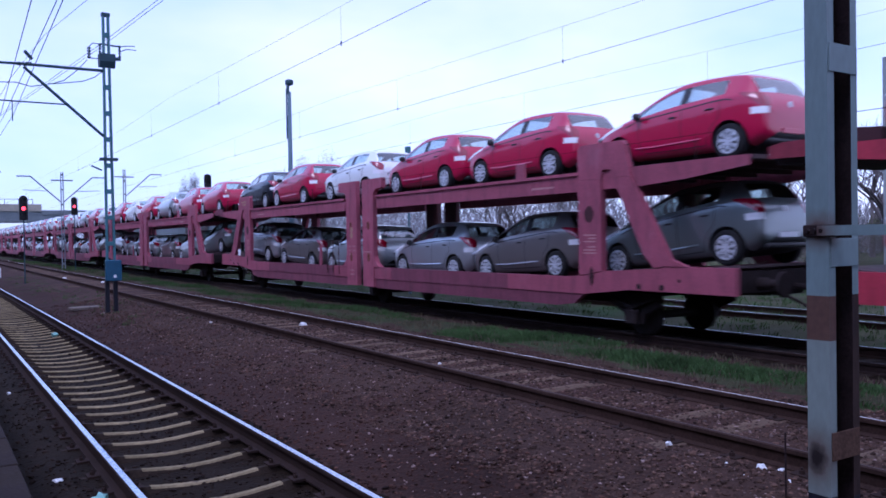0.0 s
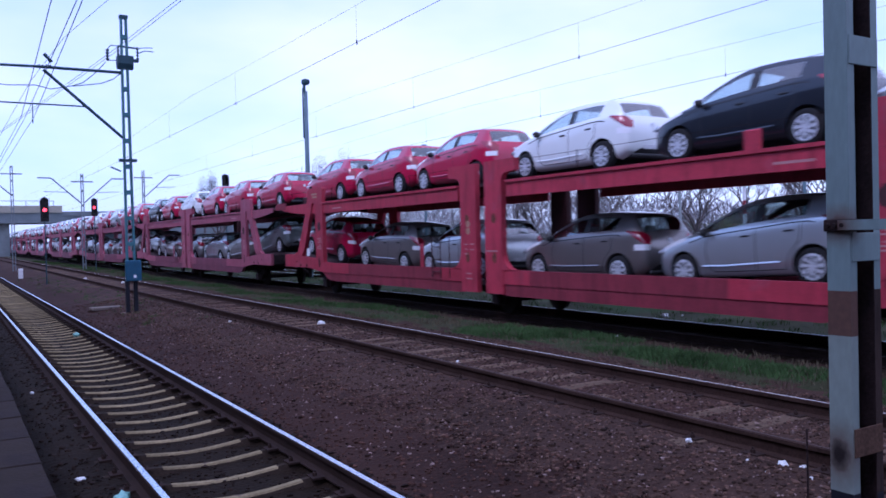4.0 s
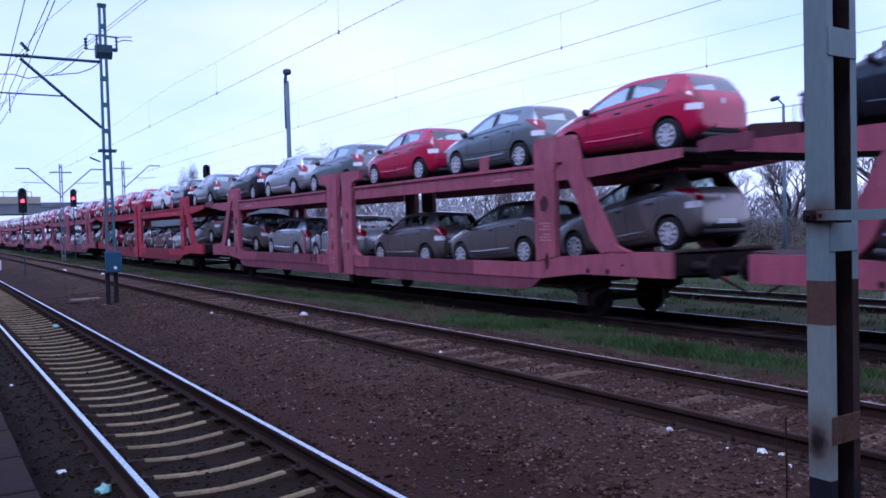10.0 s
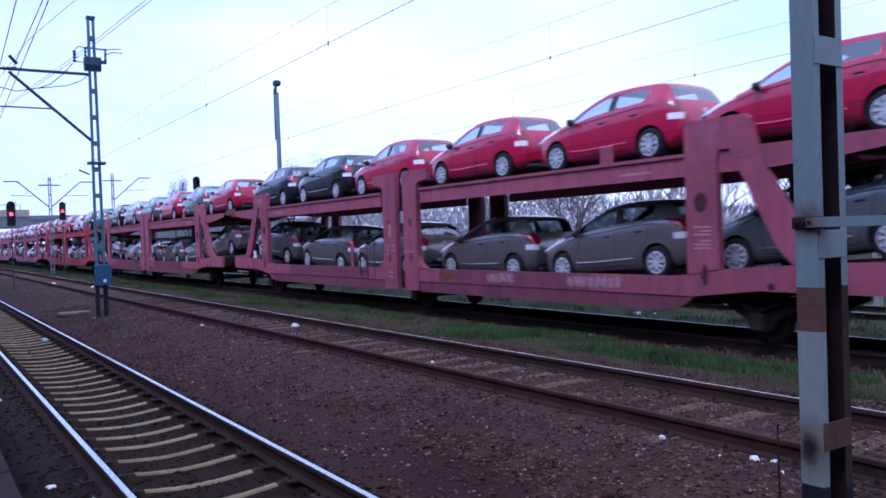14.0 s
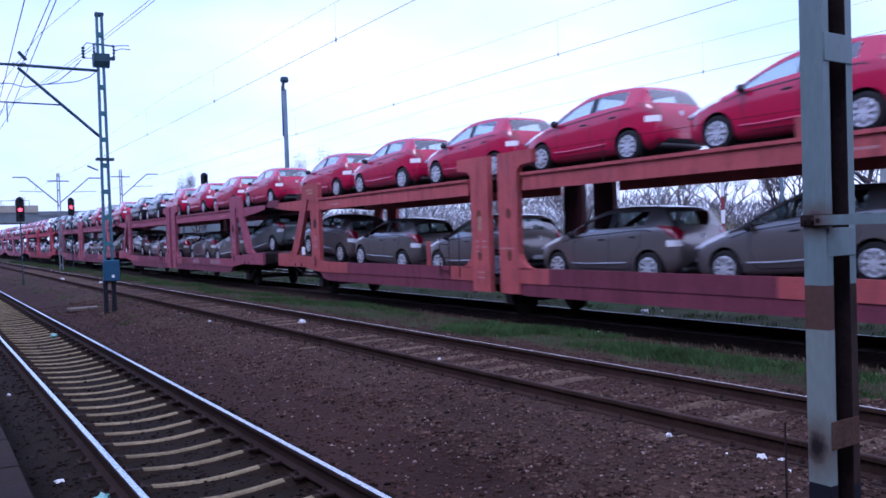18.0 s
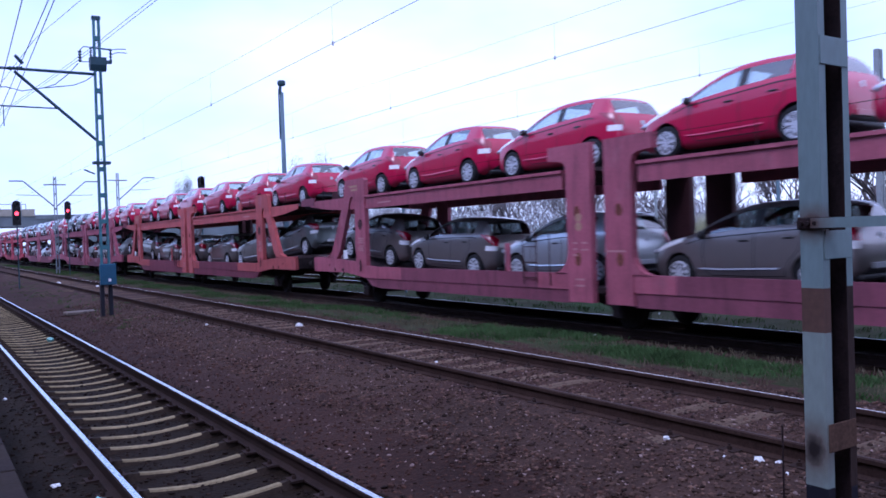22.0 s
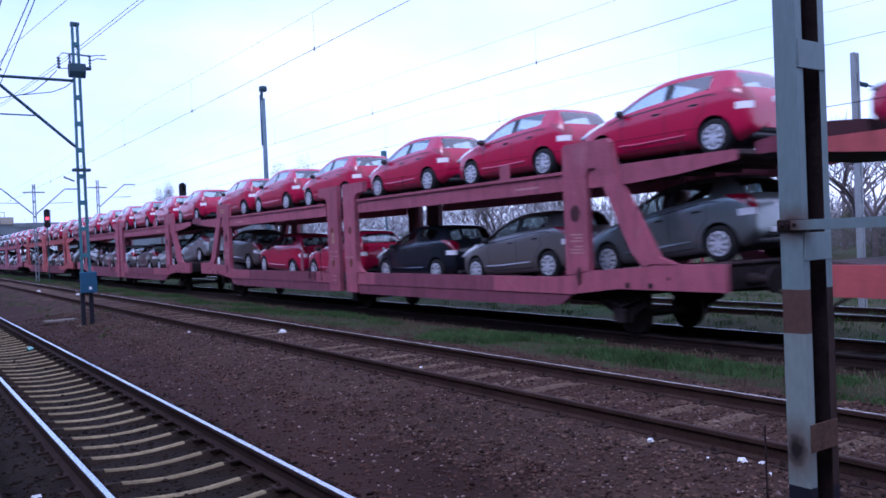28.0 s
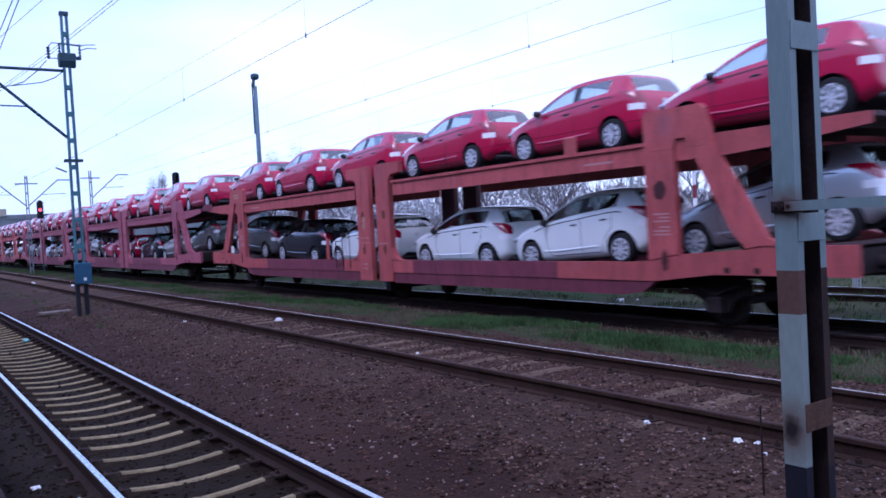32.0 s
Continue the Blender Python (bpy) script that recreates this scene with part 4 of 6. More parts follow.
    part("lamp_head", turned(bmesh.new(), [(-0.18, 0.02), (-0.13, 0.06), (0.0, 0.085), (0.11, 0.06), (0.14, 0.02)], 12, "x", (0, 0, 0)), M["mast_dark"], t, "small dark lamp head", at=pose(-0.11, 0.25, 5.90, 0, 18, 118))
    t = thing("pale_post", "thin pale grey steel post before bare trees", "post", m=pose(24.0, 21.8, 0.0))
    part("pole", rod(bmesh.new(), (0, 0, -0.1), (0, 0, 5.4), 0.06, 0.05, n=10), M["pole_concrete"], t)
    part("cap", rod(bmesh.new(), (0, 0, 5.4), (0, 0, 5.46), 0.075, n=10), M["far_steel"], t)
    t = thing("marker_post", "short white marker post on the gravel", "marker", m=pose(3.94, 57.2, -0.1))
    part("marker", bevelled(-0.13, 0.13, -0.07, 0.07, 0.0, 0.65, 0.03), M["white_paint"], t)
    t = thing("thin_stake", "thin dark steel stake in the gravel", "stake", m=pose(4.78, 3.30, -0.05))
    part("rod", rod(bmesh.new(), (0, 0, 0), (0.0, 0.0, 0.72), 0.007, n=6), M["rust"], t)


def build_litter():
    rng = random.Random(12)
    spots = [(7.06, 16.82, 0.2, "w"), (6.51, 10.31, 0.075, "w"), (5.6, 5.04, 0.09, "w"), (5.62, 4.1, 0.11, "w"), (5.74, 4.0, 0.07, "w"), (0.98, 8.0, 0.09, "w"), (0.99, 13.07, 0.08, "w"),
             (6.29, 46.93, 0.3, "w"), (7.18, 41.23, 0.25, "w"), (7.34, 38.98, 0.2, "w"), (5.6, 18.8, 0.08, "w"), (1.2, 7.24, 0.2, "g"), (2.56, 20.89, 0.21, "g"), (10.91, 11.5, 0.14, "w"), (7.66, 15.02, 0.06, "w"), (10.35, 13.0, 0.07, "w"),
             (5.47, 3.75, 0.06, "w"), (5.78, 3.63, 0.08, "w"), (5.93, 3.91, 0.05, "w"), (5.51, 4.34, 0.05, "w"), (5.87, 4.3, 0.045, "w"), (5.36, 4.05, 0.04, "w"), (6.13, 4.16, 0.06, "w"), (5.65, 3.46, 0.06, "w"), (9.24, 12.68, 0.05, "w"), (8.01, 9.97, 0.05, "w"), (14.38, 13.59, 0.24, "w"), (14.82, 13.45, 0.08, "w")]
    for x, y, s, kind in spots:
        bm = bmesh.new()
        bmesh.ops.create_icosphere(bm, subdivisions=2, radius=1.0)
        for v in bm.verts:
            k = 0.7 + 0.5 * noise.noise(v.co * 1.6 + Vector((x, y, 0)))
            v.co = Vector((v.co.x * s * 0.62, v.co.y * s * 0.45, v.co.z * s * 0.34)) * k
        lab = "crumpled pale green plastic bag in the ballast" if kind == "g" else "crumpled white scrap of litter on gravel"
        ob = tagged(new("litter", mesh_of(bm, "litter", M["litter_green" if kind == "g" else "litter_white"])), lab, "litter", "litter")
        z = ground_z(x)
        for c, zr in ((T1, Z1), (T2, Z2)):
            if abs(x - c) < 1.0:
                z = zr - 0.165
        ob.matrix_basis = pose(x, y, z + s * 0.12, 0, 0, rng.uniform(0, 360))


# ---------------------------------------------------------------- backdrop
def tree_mesh(seed, height, budget, spread=1.0):
    """Trunk and limbs in one list of bars, twigs in another."""
    rng = random.Random(seed)
    trunk, twigs = bmesh.new(), bmesh.new()
    stack = [(Vector((0, 0, -0.2)), Vector((0, 0, 1)), height * 0.30, height * 0.020, 0)]
    n = 0
    while stack and n < budget:
        p, d, ln, r, depth = stack.pop(0)
        q = p + d * ln
        rod(trunk if depth < 3 else twigs, p, q, r, r * 0.68, n=6 if depth < 2 else 4 if depth < 4 else 3, caps=False)
        n += 1
        if depth >= 6:
            continue
        for _ in range(rng.choice((2, 3, 3)) if depth else 4):
            a = rng.uniform(0, 6.28)
            side = Vector((math.cos(a), math.sin(a), 0)) * spread
            nd = (d * rng.uniform(0.5, 1.0) + side * rng.uniform(0.35, 0.8) + Vector((0, 0, 0.22))).normalized()
            stack.append((p.lerp(q, rng.uniform(0.7, 1.0)), nd, ln * rng.uniform(0.6, 0.85), r * 0.58, depth + 1))
    return mesh_of(trunk, "trunk", M["bark"]), mesh_of(twigs, "crown", M["twigs"])


def clump_mesh(seed, mat, n, sx, sy, sz, leaf):
    """A loose, uneven mass of small leaf and twig blades."""
    rng = random.Random(seed)
    verts, faces = [], []
    lobes = [(rng.uniform(-0.7, 0.7), rng.uniform(-0.7, 0.7), rng.uniform(0.2, 0.75), rng.uniform(0.25, 0.5)) for _ in range(7)]
    for _ in range(n):
        lx, ly, lz, lr = lobes[rng.randrange(7)]
        v = Vector((rng.gauss(0, 1), rng.gauss(0, 1), rng.gauss(0, 1))).normalized() * lr * rng.random() ** 0.5
        c = Vector(((lx + v.x) * sx, (ly + v.y) * sy, max(0, (lz + v.z)) * sz))
        d = Vector((rng.gauss(0, 1), rng.gauss(0, 1), rng.gauss(0.6, 1))).normalized() * leaf * rng.uniform(0.6, 1.6)
        s = d.orthogonal().normalized() * leaf * 0.28
        i = len(verts)
        verts += [tuple(c - s), tuple(c + s), tuple(c + d)]
        faces.append((i, i + 1, i + 2))
    me = bpy.data.meshes.new("foliage")
    me.from_pydata(verts, [], faces)
    me.materials.append(mat)
    return me


def build_backdrop():
    rng = random.Random(77)
    kinds = [tree_mesh(s, 8.0, 900, sp) for s, sp in ((1, 1.0), (2, 1.2), (3, 0.85), (4, 1.05))]

    def tree(x, y, h, label="bare early-spring tree with fine grey-brown twigs"):
        t = thing("bare_tree", label, "tree", "bare trees behind the tracks", m=pose(x, y, 0.0, 0, 0, rng.uniform(0, 360)))
        tr, cr = kinds[rng.randrange(4)]
        s = Matrix.Diagonal((h / 8, h / 8, h / 8, 1))
        part("trunk", tr, None, t, at=s)
        part("crown", cr, None, t, at=s)

    for x, y, h in [(30, 107, 11.5), (33, 112, 10), (29, 67, 9.2), (34, 74, 9.5), (27, 140, 9), (44, 58, 8.5), (46, 50, 8), (40, 43, 7.5), (45, 38, 8), (38, 33, 7), (43, 29, 8.5), (38, 25, 7.5), (44, 23, 9),
                    (36, 19, 8), (41, 17, 9), (35, 14, 8), (40, 11.5, 9), (36, 8.5, 8.5), (44, 14.5, 10), (52, 30, 10), (55, 22, 11), (50, 66, 9), (60, 48, 10), (48, 90, 9)]:
        tree(x + rng.uniform(-1, 1), y + rng.uniform(-1, 1), h)
    for x, y, z, sc in ((30.0, 111.0, 6.6, (0.9, 0.9, 1.15)), (30.5, 67.5, 5.6, (1.0, 1.25, 0.95))):
        haze = clump_mesh(int(y), M["twigs"], 5200, 2.3, 2.3, 3.9, 0.10)
        t = thing("bare_tree", "bare tree with a fine haze of twigs beyond the train", "tree", "bare trees behind the tracks", m=pose(x, y, 0))
        part("trunk", rod(bmesh.new(), (0, 0, -0.2), (0.1, 0, z + 1.5), 0.20, 0.07, n=8), M["bark"], t)
        part("crown", haze, None, t, at=pose(0, 0, z) @ Matrix.Diagonal((*sc, 1)))
    masses = [clump_mesh(s, M["brush"], 8000, 3.2, 3.2, 2.6, 0.075) for s in (1, 2, 3)] + [clump_mesh(4, M["bud"], 7000, 2.6, 2.6, 3.2, 0.07)]
    for i in range(46):
        x = 30 + 10 * rng.random() + (i % 3) * 4
        y = 3 + i * 3.1 + rng.uniform(-1.5, 1.5)
        me = masses[rng.choice((0, 0, 1, 1, 2, 2, 3))]
        ob = tagged(new("bush", me), "tangled brown and olive undergrowth behind the tracks", "bush", "undergrowth")
        ob.matrix_basis = pose(x, y, -0.1, 0, 0, rng.uniform(0, 360))
        ob.scale = (1, 1, rng.uniform(0.7, 1.15))
    blossom = tagged(new("blossom_bush", clump_mesh(9, M["blossom"], 9000, 1.5, 1.5, 2.9, 0.055)), "pale yellow-green bush in early leaf behind the tracks", "bush")
    blossom.matrix_basis = pose(33.6, 27.6, -0.1, 0, 0, 40)
    # a far belt of trees that closes the view
    verts, faces = [], []
    for row, (x0, h) in enumerate(((62, 5.6), (76, 6.6), (115, 9.0), (36, 6.5))):
        for _ in range(60000):
            # A fifth stands unseen further back, added to dim reflections on the cars
            y = -60 + 480 * rng.random() ** 1.25 if rng.random() < 0.8 else -60 - 260 * rng.random()
            if row == 3:                                     # unseen near belt, added behind the viewer to dim car rears
                y = -4 - 150 * rng.random()
            dense = min(1.0, max(0.0, (y - 0.75 * x0) / (0.4 * x0)))       # taller and closed further up the line
            top = h * (0.62 + 0.42 * dense + 0.3 * noise.noise((y * 0.05, row * 7, 0)) + 0.2 * noise.noise((y * 0.3, row, 4)))
            z = top * rng.random() ** 1.35
            c = Vector((x0 + rng.uniform(-6, 6), y, z))
            d = Vector((rng.gauss(0, 0.55), rng.gauss(0, 0.55), 0.8)).normalized() * rng.uniform(0.5, 1.5)
            s = d.cross(Vector((rng.gauss(0, 1), rng.gauss(0, 1), rng.gauss(0, 1)))).normalized() * rng.uniform(0.03, 0.09)
            i = len(verts)
            verts += [tuple(c - s), tuple(c + s), tuple(c + d)]
            faces.append((i, i + 1, i + 2))
    me = bpy.data.meshes.new("far_woods")
    me.from_pydata(verts, [], faces)
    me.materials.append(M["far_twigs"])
    tagged(new("far_woods", me), "far belt of bare hazy grey-brown woods, with an unseen stretch added behind", "woods", kind="stuff")
    # road bridge over the line
    t = thing("road_bridge", "grey concrete road bridge with a buff parapet across the tracks", "bridge", m=pose(-0.15, 168, -1.0))
    part("deck", box(bmesh.new(), -120, 70, 0, 11, 7.1, 9.0), M["bridge"], t)
    part("parapet", box(bmesh.new(), -120, 19, -0.3, 0.0, 9.0, 10.3), M["parapet"], t, "buff parapet")
    part("railing", box(bmesh.new(), 19, 70, -0.2, 0.0, 8.4, 9.2), M["bridge"], t)
    for i in range(26):
        part("railing_post", box(bmesh.new(), -40 + i * 2.3, -39.9 + i * 2.3, -0.1, 0.0, 10.3, 11.2), M["far_steel"], t)
    part("handrail", box(bmesh.new(), -40, 17.6, -0.12, -0.02, 11.15, 11.25), M["far_steel"], t)
    for x in (-40, -8.5, 9.35, 24):
        part("pier", box(bmesh.new(), x - 0.9, x + 0.9, 2, 9, -0.5, 7.1), M["pole_concrete"], t, "pale concrete pier")
    part("abutment", box(bmesh.new(), 28, 70, -1, 12, -0.5, 7.1), M["bridge"], t)

from mathutils.bvhtree import BVHTree


# ---------------------------------------------------------------- cars on the train
AXLE_Y = (1.175, -1.355)
CAR_Y = [1.965, 1.90, 1.70, 1.40, 1.12, 0.88, 0.70, 0.42, 0.10, -0.08, -0.33, -0.41, -0.78, -1.10, -1.22, -1.48, -1.62, -1.86, -1.94, -1.97]


def curve(table):
    ys, vs = zip(*sorted(table))
    return lambda y: float(np.interp(y, ys, vs))


C_bottom = curve([(1.965, 0.28), (1.90, 0.19), (1.7, 0.13), (-1.7, 0.15), (-1.93, 0.30), (-1.97, 0.36)])
C_half = curve([(1.965, 0.50), (1.90, 0.64), (1.70, 0.775), (1.4, 0.835), (1.0, 0.853), (-1.2, 0.853), (-1.6, 0.82), (-1.84, 0.755), (-1.93, 0.70), (-1.97, 0.60)])
C_mid = curve([(1.965, 0.46), (1.7, 0.52), (1.0, 0.56), (-1.2, 0.60), (-1.97, 0.58)])
C_belt = curve([(1.965, 0.60), (1.90, 0.66), (1.70, 0.73), (1.40, 0.80), (1.12, 0.86), (0.88, 0.895), (0.4, 0.925), (-0.4, 0.975), (-1.1, 1.025), (-1.48, 1.04), (-1.62, 1.03), (-1.86, 0.975), (-1.94, 0.86), (-1.97, 0.70)])
C_top = curve([(1.965, 0.64), (1.90, 0.71), (1.70, 0.81), (1.40, 0.895), (1.12, 0.955), (0.88, 1.005), (0.70, 1.09), (0.42, 1.23), (0.10, 1.375), (-0.08, 1.44), (-0.33, 1.478), (-0.60, 1.485), (-0.78, 1.488), (-1.22, 1.462), (-1.48, 1.432), (-1.62, 1.405), (-1.86, 1.035), (-1.94, 0.91), (-1.97, 0.72)])
C_rail_w = curve([(1.965, 0.36), (1.90, 0.50), (1.70, 0.63), (1.40, 0.70), (1.12, 0.725), (0.88, 0.735), (0.42, 0.685), (-0.08, 0.60), (-0.78, 0.575), (-1.48, 0.565), (-1.62, 0.575), (-1.86, 0.645), (-1.94, 0.60), (-1.97, 0.50)])


def car_section(y):
    """Half a cross-section of the body, from the bottom's middle up to the roof's middle."""
    zb, w, zm, be, zt, rw = C_bottom(y), C_half(y), C_mid(y), C_belt(y), C_top(y), C_rail_w(y)
    rail = be + (zt - be) * (0.91 if -1.65 < y < 0.8 else 0.6)
    lo, hi = be + 0.006, rail - 0.012
    if hi < lo + 0.01:
        lo, hi = be + (rail - be) * 0.33, be + (rail - be) * 0.66
    wb = w * 0.955
    side = lambda z: wb + (rw - wb) * ((z - be) / max(rail - be, 1e-4)) ** 1.15
    return [(0, zb), (w * 0.82, zb), (w * 0.985, zb + 0.09), (w, zm), (w * 0.985, be - 0.10), (wb, be), (side(lo), lo), (side(hi), hi), (rw, rail),
            (rw * 0.88, rail + (zt - rail) * 0.55), (rw * 0.5, rail + (zt - rail) * 0.9), (0, zt)]


def car_shell():
    """The closed shell: subdivided, with wheel wells cut out; faces carry their part's number."""
    bm = bmesh.new()
    rings = []
    for y in CAR_Y:
        half = car_section(y)
        rings.append([bm.verts.new((x, y, z)) for x, z in half] + [bm.verts.new((-x, y, z)) for x, z in half[-2:0:-1]])
    k = len(rings[0])
    for j, (a, b) in enumerate(zip(rings, rings[1:])):
        ym = (CAR_Y[j] + CAR_Y[j + 1]) / 2
        for i in range(k):
            f = bm.faces.new((a[i], a[(i + 1) % k], b[(i + 1) % k], b[i]))
            p = i if i < 11 else 21 - i
            if p == 6:
                if -0.33 < ym < 0.75:
                    f.material_index = 3
                elif -1.22 < ym < -0.41:
                    f.material_index = 4
                elif -0.41 < ym < -0.33:
                    f.material_index = 8
            elif p in (8, 9, 10):
                if -0.08 < ym < 0.88 and p > 8:
                    f.material_index = 1
                elif -1.86 < ym < -1.62:
                    f.material_index = 2
            elif p == 0:
                f.material_index = 5
    bm.faces.new(rings[0][::-1])
    bm.faces.new(rings[-1])
    me = mesh_of(bm, "shell", [M["trim"]] * 10, True)
    ob = new("shell", me)
    sub = ob.modifiers.new("round", "SUBSURF")
    sub.levels = sub.render_levels = 2
    smooth = baked(ob)
    vs = [v.co for v in smooth.vertices]
    lo = [min(v[i] for v in vs) for i in range(3)]
    hi = [max(v[i] for v in vs) for i in range(3)]
    smooth.transform(Matrix.Translation((0, 0, 0.14)) @ Matrix.Diagonal((1.71 / (hi[0] - lo[0]), 3.94 / (hi[1] - lo[1]), 1.35 / (hi[2] - lo[2]), 1)) @ Matrix.Translation((0, -(lo[1] + hi[1]) / 2, -lo[2])))
    ob = new("shell", smooth)
    cut = bmesh.new()
    for y in AXLE_Y:
        for s in (-1, 1):
            rod(cut, (s * 0.52, y, 0.315), (s * 1.1, y, 0.315), 0.345, n=28)
    cme = mesh_of(cut, "wells", [M["trim"]] * 10)
    cme.polygons.foreach_set("material_index", [5] * len(cme.polygons))
    cutter = new("wells", cme)
    bo = ob.modifiers.new("wells", "BOOLEAN")
    bo.object, bo.operation, bo.solver = cutter, "DIFFERENCE", "EXACT"
    out = baked(ob)
    bpy.data.objects.remove(cutter)
    return out


def side_ribbon(tree, pts, w, name, mat, proud=0.0):
    """A thin strip laid on the left side of the body along points (y, z)."""
    bm = bmesh.new()
    prev = None
    dense = []
    for (y0, z0), (y1, z1) in zip(pts, pts[1:]):
        k = max(2, int(math.hypot(y1 - y0, z1 - z0) / 0.05))
        dense += [(y0 + (y1 - y0) * i / k, z0 + (z1 - z0) * i / k) for i in range(k)]
    dense.append(pts[-1])
    for i, (y, z) in enumerate(dense):
        a, c = dense[max(i - 1, 0)], dense[min(i + 1, len(dense) - 1)]
        d = Vector((c[0] - a[0], c[1] - a[1])).normalized()
        row = []
        for s in (-1, 1):
            yy, zz = y - d[1] * w / 2 * s, z + d[0] * w / 2 * s
            hit = tree.ray_cast(Vector((-2, yy, zz)), Vector((1, 0, 0)))[0]
            row.append(bm.verts.new((hit.x - 0.003 - (proud if s > 0 else 0) if hit else -0.85, yy, zz)))
        if prev:
            bm.faces.new((prev[0], prev[1], row[1], row[0]))
        prev = row
    return mesh_of(bm, name, mat)


def body_patch(tree, name, mat, edge, a0, a1, way, side, na=12, nb=5):
    """A thin skin laid on the body: edge(a) gives the lower and upper bound along a; rays run along way."""
    if way == "wing":
        d, pa, pb = Vector((0.8, 0, -0.6)), Vector((0, 1, 0)), Vector((0.6, 0, 0.8))
    else:
        d = Vector((0.70, 0.714, 0))
        pa, pb, o = Vector((0.714, -0.70, 0)), Vector((0, 0, 1)), Vector((-0.70, -1.84, 0)) - d * 2
    bm = bmesh.new()
    rows = []
    for i in range(na + 1):
        a = a0 + (a1 - a0) * i / na
        lo, hi = edge(a)
        if way == "wing":
            o = Vector((-C_half(a) * 0.94, 0, C_belt(a))) - d * 2
        row = []
        for k in range(nb + 1):
            p, nrm, _, _ = tree.ray_cast(o + pa * a + pb * (lo + (hi - lo) * k / nb), d)
            if p is None:
                row.append(None)
                continue
            if nrm.dot(d) > 0:
                nrm = -nrm
            q = p + nrm * 0.004
            row.append(bm.verts.new((q.x * -side, q.y, q.z)))
        rows.append(row)
    for r0, r1 in zip(rows, rows[1:]):
        for k in range(nb):
            quad = (r0[k], r0[k + 1], r1[k + 1], r1[k])
            if None not in quad:
                bm.faces.new(quad)
    return mesh_of(bm, name, mat, True)


def lamp_edge(a):
    k = (a + 0.26) / 0.46
    mid, half = 1.075 - 0.19 * k, 0.015 + 0.095 * min(1.0, k / 0.65) - 0.035 * max(0.0, k - 0.8) / 0.2
    return mid - half, mid + half


def film_edge(a):
    return 0.705, 0.82


def bonnet_edge(a):
    k = (a - 1.10) / 0.68
    return -0.035 - 0.03 * k, 0.075 + 0.02 * k


def pick_faces(me, test, name, mat):
    bm = bmesh.new()
    bm.from_mesh(me)
    bmesh.ops.delete(bm, geom=[f for f in bm.faces if not test(f.material_index, f.calc_center_median())], context="FACES")
    for f in bm.faces:
        f.material_index = 0
        f.smooth = True
    out = bpy.data.meshes.new(name)
    bm.to_mesh(out)
    bm.free()
    out.materials.append(mat)
    return out


def wheel_meshes():
    tyre = turned(bmesh.new(), [(-0.09, 0.19), (-0.095, 0.255), (-0.08, 0.293), (-0.05, 0.302), (0.05, 0.302), (0.08, 0.293), (0.09, 0.25), (0.085, 0.2)], 28)
    dish = turned(bmesh.new(), [(-0.082, 0.01), (-0.082, 0.19), (-0.05, 0.19), (-0.05, 0.01)], 24)
    rim = bmesh.new()
    n = 36
    hub = rim.verts.new((-0.099, 0, 0))
    rings = [[rim.verts.new((x, r * math.cos(6.2832 * i / n), r * math.sin(6.2832 * i / n))) for i in range(n)]
             for x, r in ((-0.099, 0.035), (-0.096, 0.062), (-0.101, 0.120), (-0.096, 0.176), (-0.100, 0.192), (-0.094, 0.206), (-0.085, 0.209))]
    for i in range(n):
        rim.faces.new((hub, rings[0][i], rings[0][(i + 1) % n]))
        for k, (a, b) in enumerate(zip(rings, rings[1:])):
            if k in (1, 2) and i % 4 in ((3,) if k == 1 else (2, 3)):
                continue
            rim.faces.new((a[i], a[(i + 1) % n], b[(i + 1) % n], b[i]))
    return mesh_of(tyre, "tyre", M["tyre"], True), mesh_of(dish, "dish", M["rim_dark"]), mesh_of(rim, "wheel_cover", M["rim"])


def lens(c, r, turn=0.0, tilt=0.0):
    return blob(bmesh.new(), c, r, 2, Euler((radians(tilt), 0, radians(turn))).to_matrix().to_4x4())


CAR_PROTOTYPES = {}


